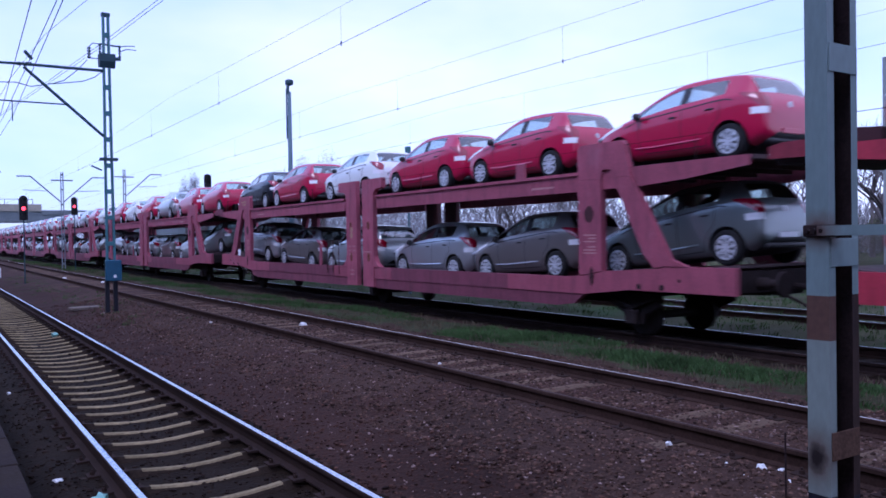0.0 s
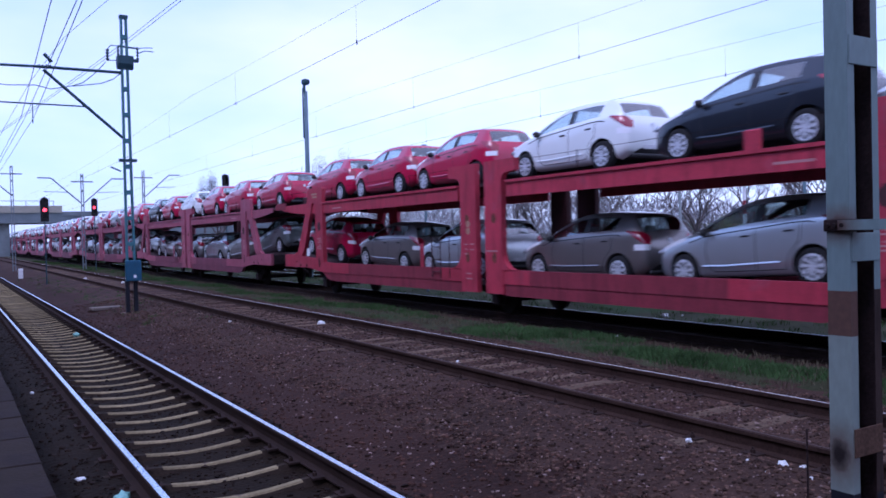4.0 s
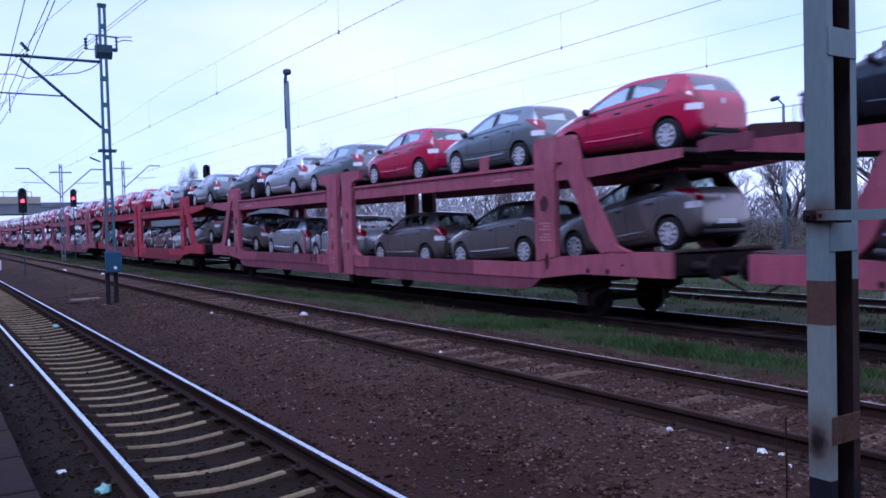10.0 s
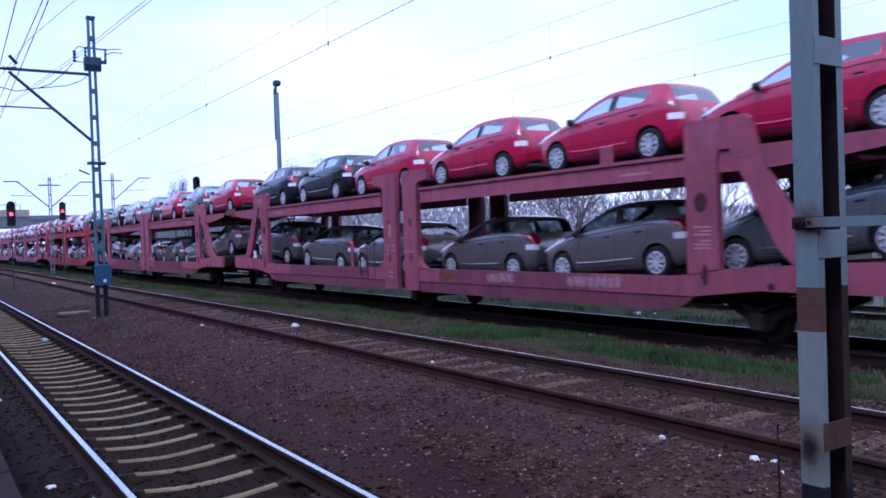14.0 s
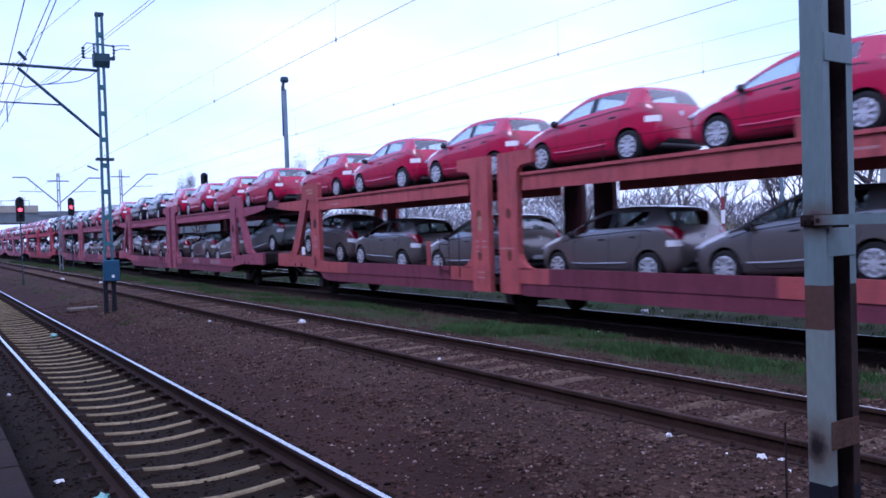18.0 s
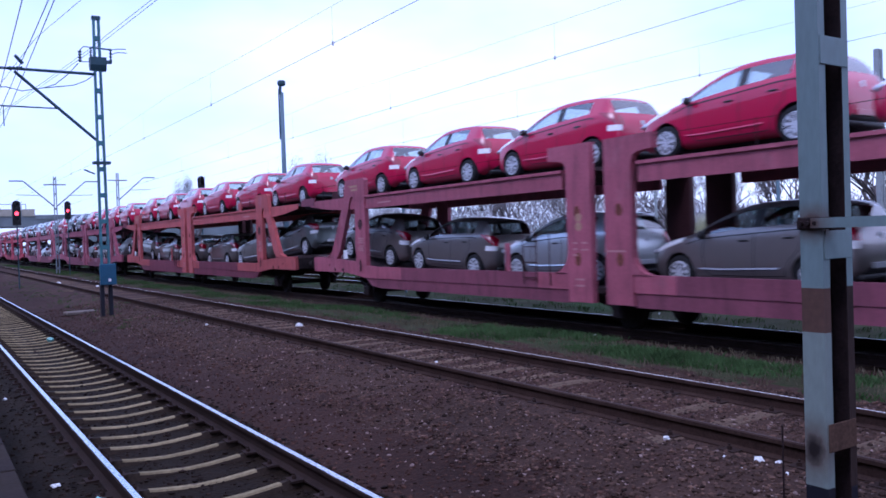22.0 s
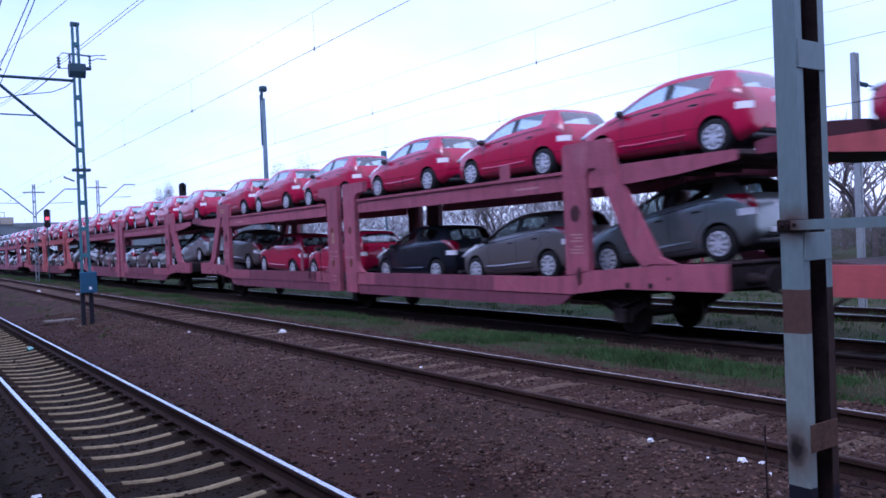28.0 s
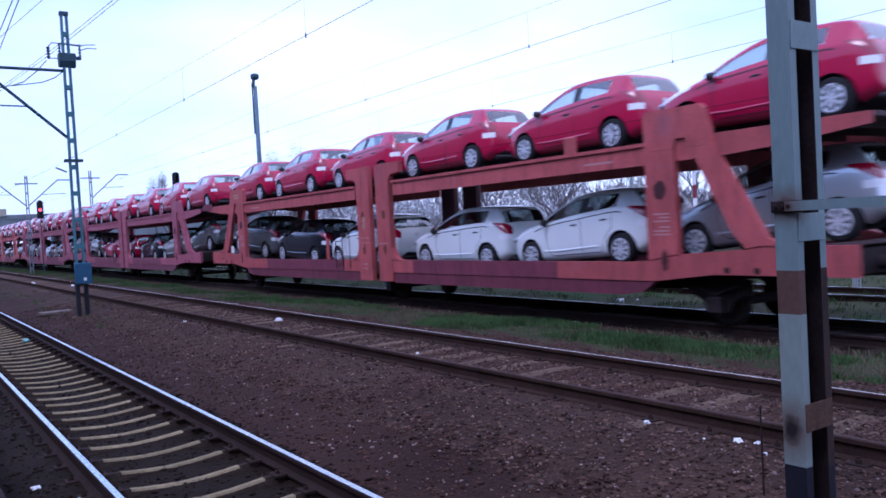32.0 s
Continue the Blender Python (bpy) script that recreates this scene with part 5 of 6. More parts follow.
def build_car_prototypes():
    shell = car_shell()
    tree = BVHTree.FromPolygons([v.co for v in shell.vertices], [tuple(p.vertices) for p in shell.polygons])
    seams = [side_ribbon(tree, q, 0.014, "door_seam", M["trim"]) for q in (
        [(0.62, 0.90), (0.66, 0.62), (0.60, 0.34), (0.50, 0.27), (-0.35, 0.27), (-0.36, 0.60), (-0.36, 0.98)],
        [(-0.36, 0.27), (-0.88, 0.28), (-1.0, 0.55), (-1.17, 0.72), (-1.20, 1.02)])]
    # Black strip that paints the shade below the body's shoulder crease
    belt = side_ribbon(tree, [(1.02, 0.80), (0.7, 0.885), (0.2, 0.925), (-0.4, 0.965), (-1.0, 1.005), (-1.30, 1.01), (-1.42, 0.985)], 0.022, "belt_line", M["trim"])
    glass = {
        "windscreen": pick_faces(shell, lambda m, c: m == 1, "windscreen", M["glass"]),
        "rear_window": pick_faces(shell, lambda m, c: m == 2, "rear_window", M["glass"]),
    }
    sides = [(nm, pick_faces(shell, lambda m, c, mi=mi, s=s: m == mi and c.x * s > 0, nm, M["glass"])) for nm, mi in (("front_side_window", 3), ("rear_side_window", 4)) for s in (-1, 1)]
    tyre, dish, cover = wheel_meshes()
    under = pick_faces(shell, lambda m, c: m == 5, "underbody", M["trim"])
    tails = [body_patch(tree, "tail_light", M["tail"], lamp_edge, -0.26, 0.20, "rear", s) for s in (-1, 1)]
    films = [body_patch(tree, "transit_film", M["film"], film_edge, -0.12, 0.17, "rear", s) for s in (-1, 1)]
    heads = [mesh_of(lens((s * 0.60, 1.66, 0.70), (0.13, 0.26, 0.075), s * -24, -12), "headlight", M["lamp_lens"], True) for s in (-1, 1)]
    handles = [mesh_of(bevelled(s * 0.848 - 0.015, s * 0.848 + 0.015, y - 0.085, y + 0.085, z - 0.016, z + 0.016, 0.008), "door_handle", M["trim"]) for s in (-1,) for y, z in ((-0.16, 0.845), (-0.98, 0.885))]
    seats = []
    for x, y, w in ((-0.36, -0.05, 0.25), (0.36, -0.05, 0.25), (0.0, -0.98, 0.58)):
        bm = bevelled(x - w, x + w, y - 0.09, y + 0.09, 0.42, 0.98, 0.06, 2)
        for hx in ((x,) if w < 0.4 else (x - 0.36, x + 0.36)):
            b2 = bevelled(hx - 0.13, hx + 0.13, y - 0.12, y - 0.03, 1.0, 1.19, 0.03, 2)
            tmp = bpy.data.meshes.new("headrest")
            b2.to_mesh(tmp)
            b2.free()
            first = len(bm.faces)
            bm.from_mesh(tmp)
            bm.faces.ensure_lookup_table()
            for f in bm.faces[first:]:
                f.material_index = 1
        seats.append(mesh_of(bm, "seat", [M["cabin"], M["cover"]], True))
    lining = pick_faces(shell, lambda m, c: m in (0, 8) and c.z > 0.5 and -1.9 < c.y < 0.95, "cabin_lining", M["cabin"])
    bm = bevelled(-0.68, 0.68, 0.42, 0.86, 0.70, 0.90, 0.05, 2)
    bm.from_mesh(lining)
    shift = {v.index: v.normal * 0.025 for v in lining.vertices}
    bm.verts.ensure_lookup_table()
    base = len(bm.verts) - len(lining.vertices)
    for k, d in shift.items():
        bm.verts[base + k].co -= d
    dash = mesh_of(bm, "cabin_lining", M["cabin"], True)
    pillar = pick_faces(shell, lambda m, c: m == 8 and c.x < 0, "door_pillar", M["trim"])
    bonnet_film = body_patch(tree, "bonnet_film", M["film"], bonnet_edge, 1.10, 1.78, "wing", -1)
    badge = mesh_of(turned(bmesh.new(), [(-1.952, 0.05), (-1.935, 0.055)], 14, "y", (0, 0, 0.885)), "badge", M["rim"])
    valance = mesh_of(bevelled(-0.55, 0.55, -1.978, -1.80, 0.22, 0.32, 0.04, 2), "rear_valance", M["trim"], True)
    for key, (_, _, word) in CAR_PAINTS.items():
        paint = M["car_" + key]
        near_body = pick_faces(shell, lambda m, c: m == 0 or (m == 8 and c.x > 0), "body", paint)
        far_body = pick_faces(shell, lambda m, c: m in (0, 8), "body", paint)
        recess = mesh_of(bevelled(-0.26, 0.26, -1.982, -1.90, 0.40, 0.49, 0.006), "plate_recess", paint if key == "red" else M["rim"])
        sill_line = side_ribbon(tree, [(0.72, 0.385), (0.3, 0.375), (-0.80, 0.405)], 0.026, "sill_line", paint, 0.016)
        mirrors = [mesh_of(lens((s * 0.925, 0.62, 0.955), (0.10, 0.06, 0.075)), "mirror", M["trim"], True) for s in (-1, 1)]
        for detail in ("near", "far"):
            car = thing("hatchback_car", f"new {word} five-door hatchback car on the carrier wagon", "car", "new cars on the train")
            part("body", near_body if detail == "near" else far_body, None, car)
            if detail == "near":
                part("underbody", under, None, car)
            for nm, me in glass.items():
                part(nm, me, None, car).visible_shadow = False
            for nm, me in sides:
                part(nm, me, None, car).visible_shadow = False
            for me in tails:
                part("tail_light", me, None, car, "red tail light")
            for y in AXLE_Y:
                for s in (-1, 1):
                    w = part("wheel", tyre, None, car, "black tyre with silver cover", at=pose(s * 0.752, y, 0.302, 0, 0, 0 if s < 0 else 180))
                    if detail == "near" and s < 0:
                        part("wheel_dish", dish, None, w)
                    if s < 0:
                        part("wheel_cover", cover, None, w, "silver wheel cover")
            for me in films[:2 if detail == "near" else 1]:
                part("transit_film", me, None, car, "white protective film")
            for me in seats if detail == "near" else ():
                part("seat", me, None, car)
            if detail == "near":
                for me in heads:
                    part("headlight", me, None, car)
                for me in mirrors:
                    part("mirror", me, None, car, "black door mirror")
                for me in handles:
                    part("door_handle", me, None, car)
                for me in seams:
                    part("door_seam", me, None, car)
                part("belt_line", belt, None, car, "dark strip painting the shade of the shoulder crease")
                part("sill_line", sill_line, None, car)
                part("door_pillar", pillar, None, car, "black door pillar")
                part("bonnet_film", bonnet_film, None, car, "white protective film on the bonnet")
                for nm, me in (("cabin_lining", dash), ("badge", badge), ("plate_recess", recess), ("rear_valance", valance)):
                    part(nm, me, None, car)
            CAR_PROTOTYPES[key, detail] = car


# ---------------------------------------------------------------- wagons
def lower_floor(u):
    """Height of the lower deck over the wagon's zero at u from its middle."""
    return float(np.interp(abs(u), [0, 4.8, 9.35, 11.9, 12.9], [0.57, 0.57, 0.80, 1.08, 1.15]))


UPPER_FLOOR = 2.87
AXLES = (9.9, -0.15, -10.35)
UPPER_AT = (10.62, 6.44, 2.14, -2.29, -6.64, -10.91)
LOWER_AT = (10.44, 6.31, 2.12, -2.53, -6.75, -10.98)
# cars that were parked otherwise: (wagon, deck, slot): place along the wagon
PARKED = {(0, 0, 1): 6.80, (0, 0, 3): -2.21, (0, 0, 4): -6.37, (0, 1, 4): -6.56, (0, 1, 5): -10.92, (-1, 0, 2): 2.50, (-1, 0, 3): -2.10, (-1, 1, 0): 10.72, (-1, 1, 2): 2.27,
          (-3, 0, 1): 6.28, (-3, 0, 2): 2.07, (-3, 1, 1): 6.20, (-4, 0, 3): -2.10, (-4, 1, 1): 6.49, (-5, 0, 0): 10.80, (-5, 1, 4): -6.88, (-6, 0, 1): 6.60, (-6, 0, 2): 2.27, (-7, 0, 1): 6.27, (-7, 0, 2): 1.88, (-7, 1, 3): -2.65}
HALF = 1.45
WAGON_PROTOTYPES = {}


def arc(cy, cz, r, a0, a1, n=5):
    return [(cy + r * math.cos(radians(a0 + (a1 - a0) * i / n)), cz + r * math.sin(radians(a0 + (a1 - a0) * i / n))) for i in range(n + 1)]


def ragged_patch(x, y, z, r, seed, ry=1.0, n=18, rough=0.6):
    """A thin patch with a ragged outline, facing along x."""
    rng = random.Random(seed)
    bm = bmesh.new()
    pts = []
    for i in range(n):
        a, k = 2 * math.pi * i / n, rng.uniform(1.15 - rough, 1.15)
        pts.append((y + r * ry * k * math.cos(a), z + r * k * math.sin(a)))
    return prism(bm, pts, x - 0.0015, x + 0.0015)


def build_wagon_prototype(key, fine=True):
    paint = M["wagon_" + key]
    word = {"faded": "faded pinkish-red", "salmon": "sun-bleached salmon-red", "bright": "bright red", "orange": "orange-red"}[key]
    w = thing("car_carrier_wagon", f"{word} two-deck car-carrier wagon loaded with new hatchbacks", "railway wagon", "wagons of the train")

    def flip(pts, e):
        return [(e * (y + 0.5 if y > 7.9 else y), z) for y, z in (pts if e > 0 else pts[::-1])]

    for e in (1, -1):
        for s in (-1, 1):
            xo, xi = s * HALF, s * (HALF - 0.10)
            a, b = min(xo, xi), max(xo, xi)
            # lower side sill, rising to the end
            pts = [(7.0, 0.53), (8.9, 0.53), (10.1, 0.66), (12.38, 0.66), (12.38, 1.10), (11.40, 1.10), (11.1, 1.13), (10.75, 1.06), (9.42, 0.98), (9.0, 0.92), (8.80, 0.88), (8.3, 0.85), (7.0, 0.85)]
            pts = [(y + (0.4 if y == 7.0 and e > 0 else 0), z) for y, z in pts]
            sill = part("side_sill", prism(bmesh.new(), flip(pts, e), a, b), paint, w, "sill's end plate")
            part("side_sill", prism(bmesh.new(), flip([(1.80, 0.53), (6.996 + 0.4 * (e > 0), 0.53), (6.996 + 0.4 * (e > 0), 0.848), (1.80, 0.848)], e), a + 0.003, b - 0.003), M["sill_" + key], w, "darker old middle plate of the sill")
            part("side_sill", prism(bmesh.new(), flip([(0.854, 0.53), (1.796, 0.53), (1.796, 0.85), (0.854, 0.85)], e), a, b), paint, w, "sill's plate beside the middle post")
            for u, z, r in () if not fine else ((10.83, 0.73, 0.055), (11.36, 0.73, 0.055), (11.75, 0.86, 0.03)):
                part("sill_hole", turned(bmesh.new(), [(xo - 0.004, r), (xo + 0.004, r)], 12, "x", (0, e * u, z)), M["under"], sill)
            pts = [(0.9, 0.27), (8.1, 0.27), (8.6, 0.33), (8.9, 0.527), (0.9, 0.527)]
            part("sill_skirt", prism(bmesh.new(), flip(pts, e), min(s * (HALF - 0.02), s * (HALF - 0.13)), max(s * (HALF - 0.02), s * (HALF - 0.13))), M["sill_" + key], w, "darker lower skirt of the sill")
            # middle post with its bracket and rounded foot
            pts = [(0.19, 0.30), (0.85, 0.30), (0.85, 0.854), (1.28, 0.854)] + arc(1.28, 1.284, 0.43, 262, 180) + [(0.85, 2.85), (0.90, 2.97), (1.02, 3.03), (1.37, 3.06), (1.37, 3.33), (0.19, 3.33)]
            # Far-side posts get darker paint in place of the upper deck's shade
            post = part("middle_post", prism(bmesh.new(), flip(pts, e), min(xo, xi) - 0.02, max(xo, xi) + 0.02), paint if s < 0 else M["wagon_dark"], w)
            for z in (1.12, 2.02) if fine else ():
                part("post_rust", ragged_patch(xo + s * 0.0225, e * 0.55, z, 0.12, int(z * 50) + e, 0.7, 22, 0.3), M["rust_patch"], post, "ragged rust patch")
            # end frame: upright, slanting leg and head
            fr = part("end_frame", prism(bmesh.new(), flip([(8.80, 0.885), (9.42, 0.985), (9.42, 2.70), (8.80, 2.70)], e), a - 0.015, b + 0.015), paint, w)
            part("frame_head", prism(bmesh.new(), flip([(8.80, 2.704), (9.42, 2.704), (9.47, 2.86), (9.66, 2.86), (9.74, 2.704), (10.17, 2.704), (10.02, 3.28), (9.95, 3.36), (8.86, 3.36), (8.80, 3.30)], e), a - 0.015, b + 0.015), paint, fr)
            part("frame_leg", prism(bmesh.new(), flip([(9.74, 2.70), (10.17, 2.70), (11.05, 1.22), (11.40, 1.104), (10.9, 1.104), (10.70, 1.06), (10.45, 1.32)], e), a - 0.015, b + 0.015), paint, fr)
            for z in (1.30, 1.36, 1.42, 1.52, 1.58, 1.64) if fine else ():
                part("lettering_bar", box(bmesh.new(), min(xo + s * 0.0155, xo + s * 0.019), max(xo + s * 0.0155, xo + s * 0.019), e * 9.61 - 0.17, e * 9.61 + (0.05 if z in (1.42, 1.58) else 0.17), z, z + 0.028), M["marking"], fr)
            if e > 0:
                for z, n in ((3.12, 4), (3.02, 3)):
                    part("logo_bar", box(bmesh.new(), min(xo + s * 0.0155, xo + s * 0.019), max(xo + s * 0.0155, xo + s * 0.019), 9.72, 10.22 if n == 4 else 10.12, z, z + 0.06), M["logo"], fr, "cream logo bar")
                part("placard", box(bmesh.new(), xo + s * 0.018 - 0.003, xo + s * 0.018 + 0.003, 10.45, 10.72, 1.06, 1.32), M["white_paint"], fr, "square white placard")
            part("worn_patch", ragged_patch(xo + s * 0.0175, e * 9.6, 2.05, 0.155, 7 + e, 0.8, 24, 0.25), M["wagon_dark"], fr, "dark worn patch")
            if fine:
                part("worn_slot", ragged_patch(xo + s * 0.0195, e * 9.65, 0.90, 0.19, 17 + e, 0.38), M["wagon_dark"], fr, "dark oblong worn mark")
            # upper side beam with its top lip
            pts = [(1.0, 2.49), (8.80, 2.49), (8.80, 2.80), (1.0, 2.80)]
            beam = part("upper_beam", prism(bmesh.new(), flip(pts, e), a + 0.02, b - 0.02), paint, w)
            part("beam_lip", prism(bmesh.new(), flip([(1.0, 2.803), (8.80, 2.803), (8.80, 2.865), (1.0, 2.865)], e), min(s * (HALF + 0.02), s * (HALF - 0.14)), max(s * (HALF + 0.02), s * (HALF - 0.14))), paint, beam)
            part("end_beam", prism(bmesh.new(), flip([(9.43, 2.50), (10.4, 2.51), (11.4, 2.57), (12.62, 2.70), (12.62, 2.865), (9.43, 2.865)], e), a + 0.03, b - 0.03), paint, w)
            part("beam_lettering", box(bmesh.new(), min(xo - s * 0.018, xo - s * 0.022), max(xo - s * 0.018, xo - s * 0.022), e * 8.2 - 0.35, e * 8.2 + 0.35, 2.60, 2.64), M["marking"], beam)
            if e > 0:
                part("end_flap", prism(bmesh.new(), [(12.80, 2.73), (13.84, 2.75), (13.84, 2.93), (13.60, 2.98), (12.80, 2.98)], a + 0.02, b - 0.02), M["sill_" + key], w, "dull side plate of the loading flap")
            if e < 0:
                part("stake", bevelled(min(s * (HALF + 0.01), s * (HALF - 0.05)), max(s * (HALF + 0.01), s * (HALF - 0.05)), e * 7.5 - 0.16, e * 7.5 + 0.16, 2.80, 3.18, 0.02), paint, w, "low stake plate")
            if e > 0:
                part("lower_stake", bevelled(min(s * (HALF + 0.01), s * (HALF - 0.04)), max(s * (HALF + 0.01), s * (HALF - 0.04)), 2.72, 2.88, 0.84, 1.45, 0.015), paint, w, "upright stake on the sill")
            for u in (3.4, 8.6, 12.1) if fine else ():
                part("rail_post", rod(bmesh.new(), (s * (HALF - 0.03), e * u, 2.86), (s * (HALF - 0.03), e * u, 3.30), 0.010, n=6), M["under"], w)
            part("rope", rod(bmesh.new(), (s * (HALF - 0.03), e * 1.2, 3.27), (s * (HALF - 0.03), e * 12.9, 3.27), 0.006, n=4), M["under"], w, "thin guard rope")
            part("buffer", turned(bmesh.new(), [(0.0, 0.10), (0.18, 0.10), (0.19, 0.07), (0.42, 0.07), (0.43, 0.21), (0.47, 0.20)], 16, "y", (0, 0, 0)), M["under"], w, at=pose(s * 0.875, e * 12.88, 0.84, 0, 0, 0 if e > 0 else 180))
        # decks
        us = [0.19, 4.8, 9.35, 11.9, 12.88]
        bm = bmesh.new()
        for u0, u1 in zip(us, us[1:]):
            z0, z1 = lower_floor(u0), lower_floor(u1)
            q = [(u0, z0 - 0.10), (u1, z1 - 0.10), (u1, z1), (u0, z0)]
            prism(bm, [(e * y, z) for y, z in (q if e > 0 else q[::-1])], -HALF + 0.11, HALF - 0.11)
        part("lower_deck", bm, M["deck"], w)
        bm = bmesh.new()
        for s in (-1, 1):
            x0, x1 = (s * 0.01, s * (HALF - 0.145))
            prism(bm, flip([(0.19, 2.80), (12.62, 2.80), (12.62, 2.868), (0.19, 2.868)], e), min(x0, x1), max(x0, x1))
        for k in range(17):
            u = 0.4 + k * 0.735
            prism(bm, flip([(u, 2.70), (u + 0.09, 2.70), (u + 0.09, 2.795), (u, 2.795)], e), -HALF + 0.14, HALF - 0.14)
        part("upper_deck", bm, M["deck"], w)
        if e > 0:
            part("flap_girder", prism(bmesh.new(), [(11.5, 2.60), (13.80, 2.66), (13.80, 2.793), (11.5, 2.793)], -HALF + 0.16, HALF - 0.16), M["under"], w, "dark underside of the loading flap")
            part("bridge_plate", prism(bmesh.new(), [(12.72, 2.87), (13.72, 2.87), (13.72, 3.20), (13.60, 3.24), (12.72, 3.17)], -0.35, 0.95), M["wagon_dark"], w, "folded dark red bridge plate")
        bm = bmesh.new()
        prism(bm, flip([(0.4, 0.30), (8.6, 0.30), (9.0, 0.46), (12.3, 0.62), (12.3, 0.80), (9.0, 0.60), (0.4, 0.45)], e), -0.42, 0.42)
        part("centre_girder", bm, M["under"], w)
        # Near-black panel colour carries the shadow between the wagon ends
        part("end_panel", box(bmesh.new(), -HALF + 0.11, HALF - 0.11, min(e * 12.76, e * 12.88), max(e * 12.76, e * 12.88), 0.70, 1.10), M["under"], w)
        part("coupling", rod(bmesh.new(), (0, e * 12.8, 0.78), (0, e * 13.64, 0.72), 0.05, n=8), M["under"], w)
        part("air_hose", rod(bmesh.new(), (-0.35, e * 12.8, 0.72), (-0.2, e * 13.55, 0.34), 0.025, n=6), M["under"], w)
    for s in (-1, 1) if fine else (-1,):
        for u in AXLES:
            q = 1.0 if abs(u) < 1 else 0.62
            x0, x1 = s * 0.98, s * 1.06
            guard = part("axle_guard", prism(bmesh.new(), [(u - q, 0.56), (u - q, 0.36), (u - 0.28, 0.20), (u - 0.20, 0.02), (u + 0.20, 0.02), (u + 0.28, 0.20), (u + q, 0.36), (u + q, 0.56)], min(x0, x1), max(x0, x1)), M["under"], w, "black axle guard")
            part("axle_box", bevelled(min(s * 1.065, s * 1.20), max(s * 1.065, s * 1.20), u - 0.14, u + 0.14, 0.0, 0.28, 0.03), M["under"], guard)
            if not fine:
                continue
            bm = bmesh.new()
            for k in range(4):
                h = 0.66 - 0.12 * k
                prism(bm, [(u - h, 0.50 - 0.03 * k), (u, 0.33 - 0.022 * k), (u + h, 0.50 - 0.03 * k), (u + h, 0.515 - 0.03 * k), (u, 0.35 - 0.022 * k), (u - h, 0.515 - 0.03 * k)], min(s * 1.08, s * 1.17), max(s * 1.08, s * 1.17))
            part("leaf_spring", bm, M["under"], guard)
    if fine:
        x = -HALF - 0.03
        bm = bmesh.new()
        for u in (2.22, 1.80):
            rod(bm, (x, u, 0.60), (x, u, 1.62), 0.013, n=6)
        for z in (0.74, 1.05, 1.37):
            rod(bm, (x, 2.22, z), (x, 1.80, z), 0.011, n=6)
        part("ladder", bm, M["wagon_dark"], w, "thin dark red ladder")
        part("hand_bar", rod(bmesh.new(), (x, 1.38, 0.60), (x, 1.38, 1.62), 0.012, n=6), M["wagon_dark"], w)
        for k, (u, z, hw) in enumerate(((0.63, 1.42, 0.06), (0.63, 1.30, 0.05), (0.63, 1.19, 0.07), (0.36, 1.42, 0.08), (0.36, 1.29, 0.09), (0.52, 0.72, 0.12), (0.52, 0.60, 0.12), (-0.43, 1.26, 0.26))):
            part("lettering_bar", box(bmesh.new(), -HALF - 0.0245, -HALF - 0.0205, u - hw, u + hw, z, z + 0.03), M["marking"], w)
        for z in (1.92, 1.75):
            part("logo_patch", turned(bmesh.new(), [(-HALF - 0.0245, 0.085), (-HALF - 0.0205, 0.085)], 14, "x", (0, 0.52, z)), M["logo"], w, "cream round mark")
    for u in AXLES:
        bm = bmesh.new()
        rod(bm, (-1.0, 0, 0), (1.0, 0, 0), 0.08, n=10)
        for s in (-1, 1):
            turned(bm, [(s * 0.70, 0.385), (s * 0.72, 0.36), (s * 0.815, 0.355), (s * 0.83, 0.33), (s * 0.835, 0.10)], 28)
            for k in range(4):
                a = k * math.pi / 2
                rod(bm, (s * 0.84, 0.22 * math.cos(a), 0.22 * math.sin(a)), (s * 0.846, 0.22 * math.cos(a), 0.22 * math.sin(a)), 0.035, n=8)
        part("wheelset", bm, M["wheel_steel"], w, at=pose(0, u, Z3 - DATUM + 0.357))
    WAGON_PROTOTYPES[key, fine] = w


# ---------------------------------------------------------------- the train, from its head to its tail
R, W_, S, B, G, K = "red", "white", "silver", "brown", "grey", "black"
TRAIN = [
    # number, frame paint, upper cars, lower cars, both from head to tail
    (6, "faded", (S, W_, S, W_, S, S), (S, B, S, S, G, B)),
    (5, "faded", (W_, S, S, W_, S, W_), (G, S, B, S, S, G)),
    (4, "faded", (S, W_, R, S, W_, S), (S, S, G, B, S, S)),
    (3, "faded", (W_, S, S, R, S, W_), (B, S, S, G, S, S)),
    (2, "faded", (R, S, W_, S, R, W_), (S, G, B, S, S, B)),
    (1, "faded", (R, W_, R, S, R, R), (S, G, S, B, S, G)),
    (0, "faded", (K, R, W_, R, R, R), (S, B, S, S, B, G)),
    (-1, "bright", (R, R, R, W_, K, G), (R, B, S, B, S, G)),
    (-2, "salmon", (K, S, G, R, G, R), (B, S, S, B, B, B)),
    (-3, "faded", (K, K, R, R, R, R), (B, B, B, B, B, G)),
    (-4, "orange", (R, R, R, R, R, R), (B, B, B, B, B, G)),
    (-5, "salmon", (R, R, R, R, R, R), (B, B, S, B, B, S)),
    (-6, "salmon", (R, R, R, R, R, R), (B, R, R, K, B, G)),
    (-7, "orange", (R, R, R, R, R, R), (G, K, W_, W_, W_, S)),
]
HEAD_A = 21.07                # middle of wagon 0 at the start
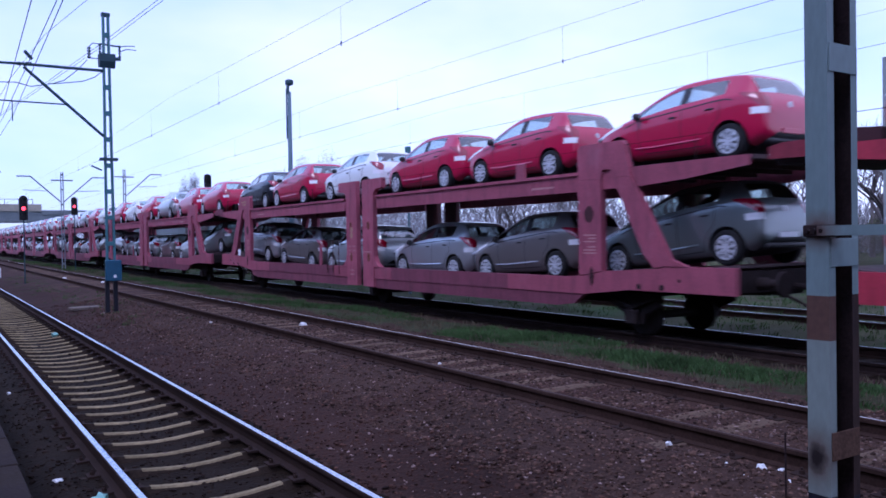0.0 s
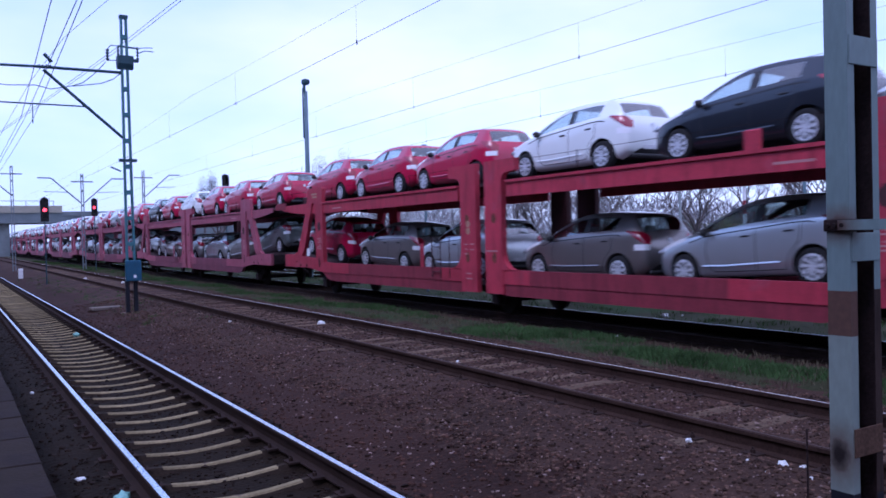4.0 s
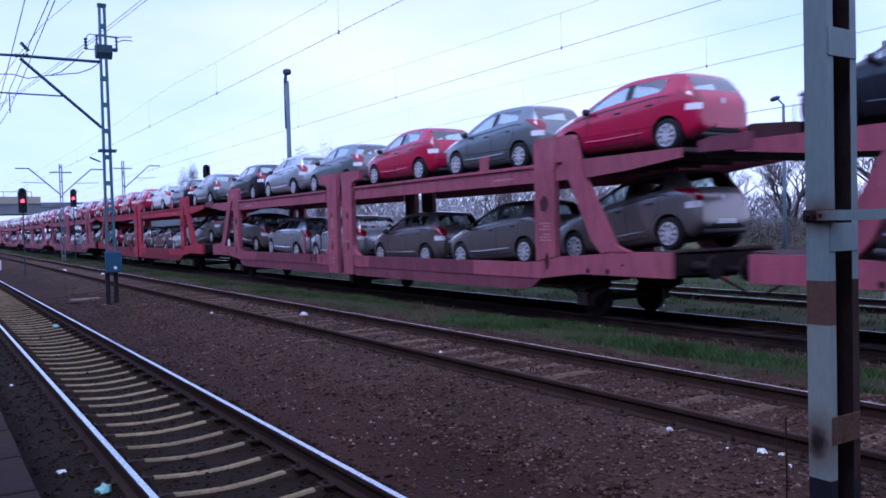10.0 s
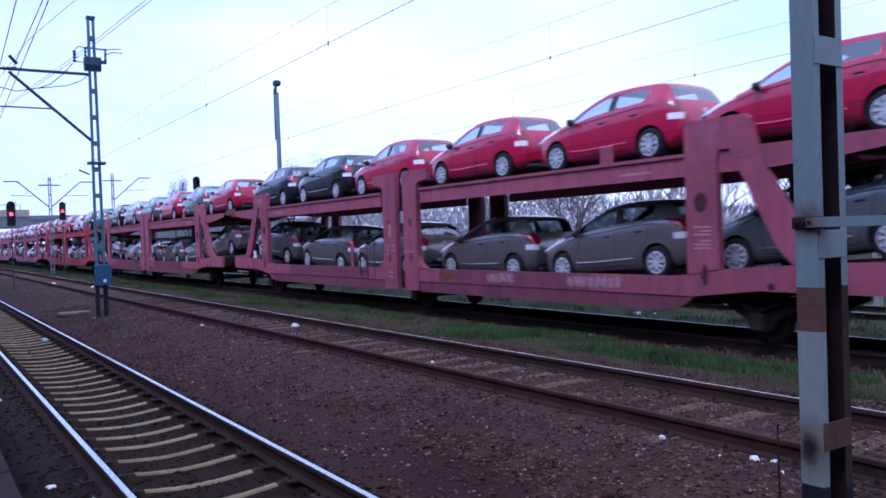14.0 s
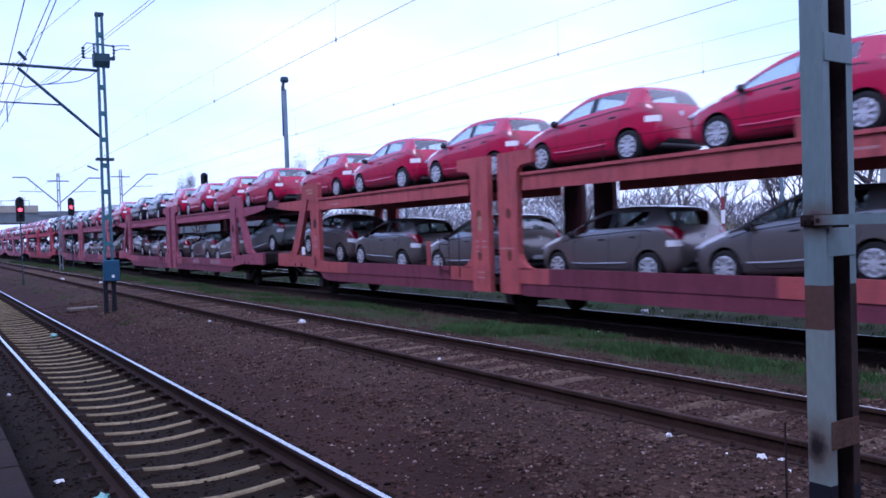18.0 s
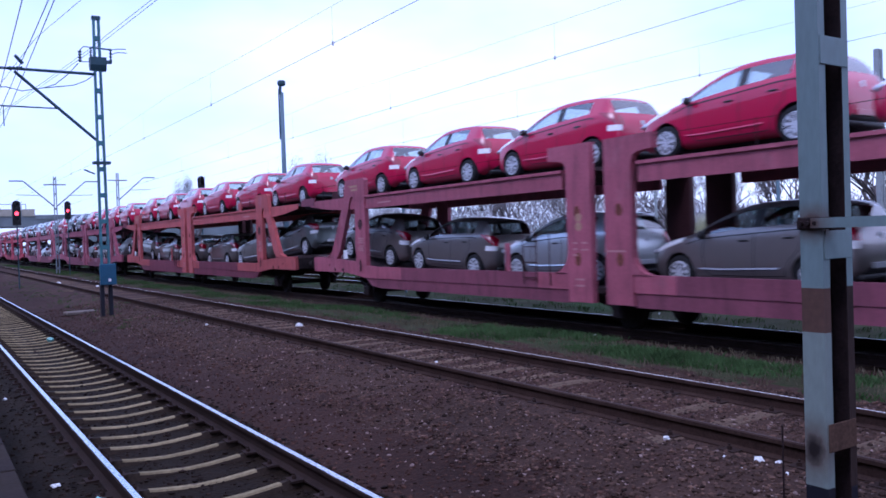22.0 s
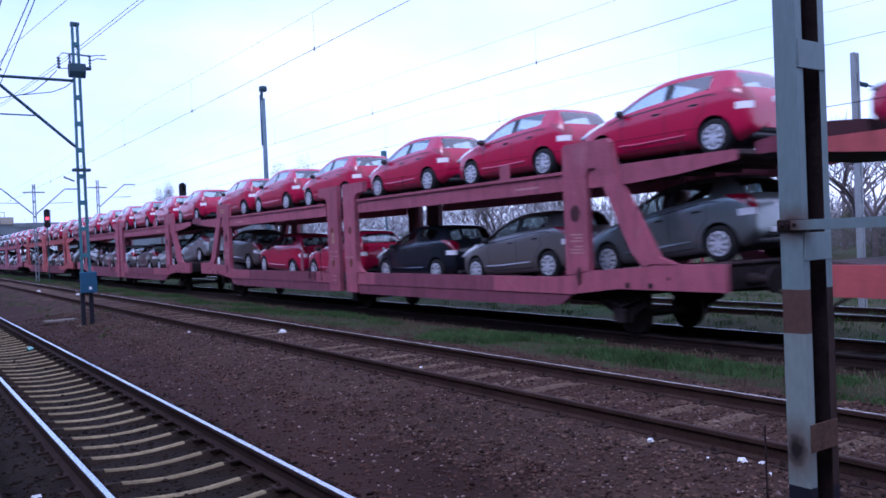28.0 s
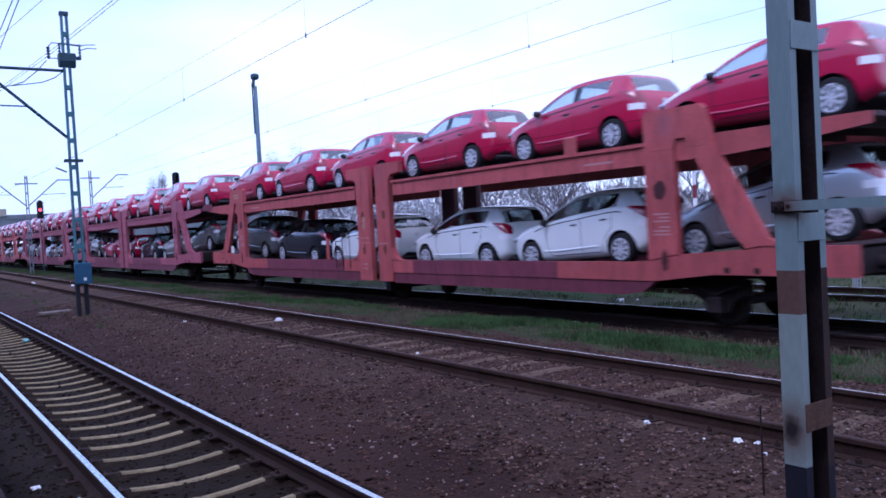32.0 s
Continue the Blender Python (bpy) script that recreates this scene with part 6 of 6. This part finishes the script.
TRAVEL = [(0, 0.0), (2, 10.85), (3.5, 19.18), (4, 21.95), (6, 33.05), (9, 50.15), (13, 73.25), (17, 96.65), (19, 108.5), (20, 114.45), (23, 132.6), (25, 144.8), (28, 163.55), (30, 176.07), (32, 188.7)]
MOVING = []                        # (thing, its pose when the train has gone no way)


def scrawl(wagon):
    """Faint pale smears of spray paint on one wagon's sill: no words."""
    rng = random.Random(4)
    for u0, n in ((-3.85, 5), (-6.45, 8)):
        for k in range(n):
            part("paint_smear", ragged_patch(-HALF - 0.0035 - 0.0004 * k, u0 - k * 0.18, 0.70 + rng.uniform(-0.03, 0.03), 0.12, 60 + k, 1.4), M["scrawl"], wagon, "faint spray-paint smear")
            u, z = u0 - k * 0.18 + rng.uniform(-0.04, 0.04), rng.uniform(0.60, 0.64)
            a, c = u + rng.uniform(-0.09, 0.09), rng.uniform(0.76, 0.82)
            bm = bmesh.new()
            x = -HALF - 0.009
            bm.faces.new([bm.verts.new(p) for p in ((x, u, z), (x, u - 0.025, z), (x, a - 0.025, c), (x, a, c))])
            part("paint_stroke", bm, M["scrawl_stroke"], wagon, "pale spray-paint stroke")
    part("rust_smear", ragged_patch(-HALF - 0.0035, -2.1, 0.70, 0.12, 80, 3.2), M["rust_patch"], wagon, "rusty patch on the sill")


def build_train():
    build_car_prototypes()
    for key in WAGON_PAINTS:
        build_wagon_prototype(key)
    build_wagon_prototype("faded", False)
    used = set()

    def take(proto, m):
        if id(proto) in used:
            return copy_thing(proto, m)
        used.add(id(proto))
        proto.matrix_basis = m
        return proto

    for n, paint, upper, lower in TRAIN:
        y0 = HEAD_A + n * PITCH
        MOVING.append((take(WAGON_PROTOTYPES[paint, n <= 0], pose(T3, y0, DATUM)), pose(T3, y0, DATUM)))
        if n == -3:
            scrawl(MOVING[-1][0])
        rng = random.Random(n + 50)
        detail = "near" if n <= 0 else "far"
        for k, (top, low) in enumerate(zip(upper, lower)):
            u = PARKED.get((n, 0, k), UPPER_AT[k])
            m = pose(T3 + rng.gauss(0, 0.015), y0 + u, DATUM + UPPER_FLOOR + 0.003, 0, 0, rng.gauss(0, 0.3))
            MOVING.append((take(CAR_PROTOTYPES[top, detail], m), m))
            u = PARKED.get((n, 1, k), LOWER_AT[k])
            za, zb = lower_floor(u + AXLE_Y[1]), lower_floor(u + AXLE_Y[0])
            tilt = math.degrees(math.atan2(zb - za, 2.53))
            zm = za - (zb - za) * AXLE_Y[1] / 2.53
            m = pose(T3 + rng.gauss(0, 0.015), y0 + u, DATUM + zm + 0.003, tilt, 0, rng.gauss(0, 0.3))
            MOVING.append((take(CAR_PROTOTYPES[low, detail], m), m))
    for proto in list(CAR_PROTOTYPES.values()) + list(WAGON_PROTOTYPES.values()):
        if id(proto) not in used:
            for o in (*proto.children_recursive, proto):
                bpy.data.objects.remove(o)


def gone(t):
    return float(np.interp(t, [a for a, _ in TRAVEL], [b for _, b in TRAVEL]))


def motions():
    turns = [(k / 15, gone(k / 15)) for k in range(481)]
    for ob, m in MOVING:
        if ob.name.startswith("car_carrier_wagon") and m.translation.y < 30:
            for part_ob in ob.children:
                if part_ob.name.startswith("wheelset"):
                    p = part_ob.matrix_basis.copy()
                    walk(part_ob, [(s, p @ Matrix.Rotation(-g / 0.357, 4, "X")) for s, g in turns])
        walk(ob, [(t, Matrix.Translation((0, s, 0)) @ m) for t, s in TRAVEL])


build_ground()
build_platform()
build_light_block_wall()
build_tracks()
build_near_post()
build_mast()
build_line_side()
build_wires()
build_litter()
build_backdrop()
build_train()
build_ground_cover()
motions()
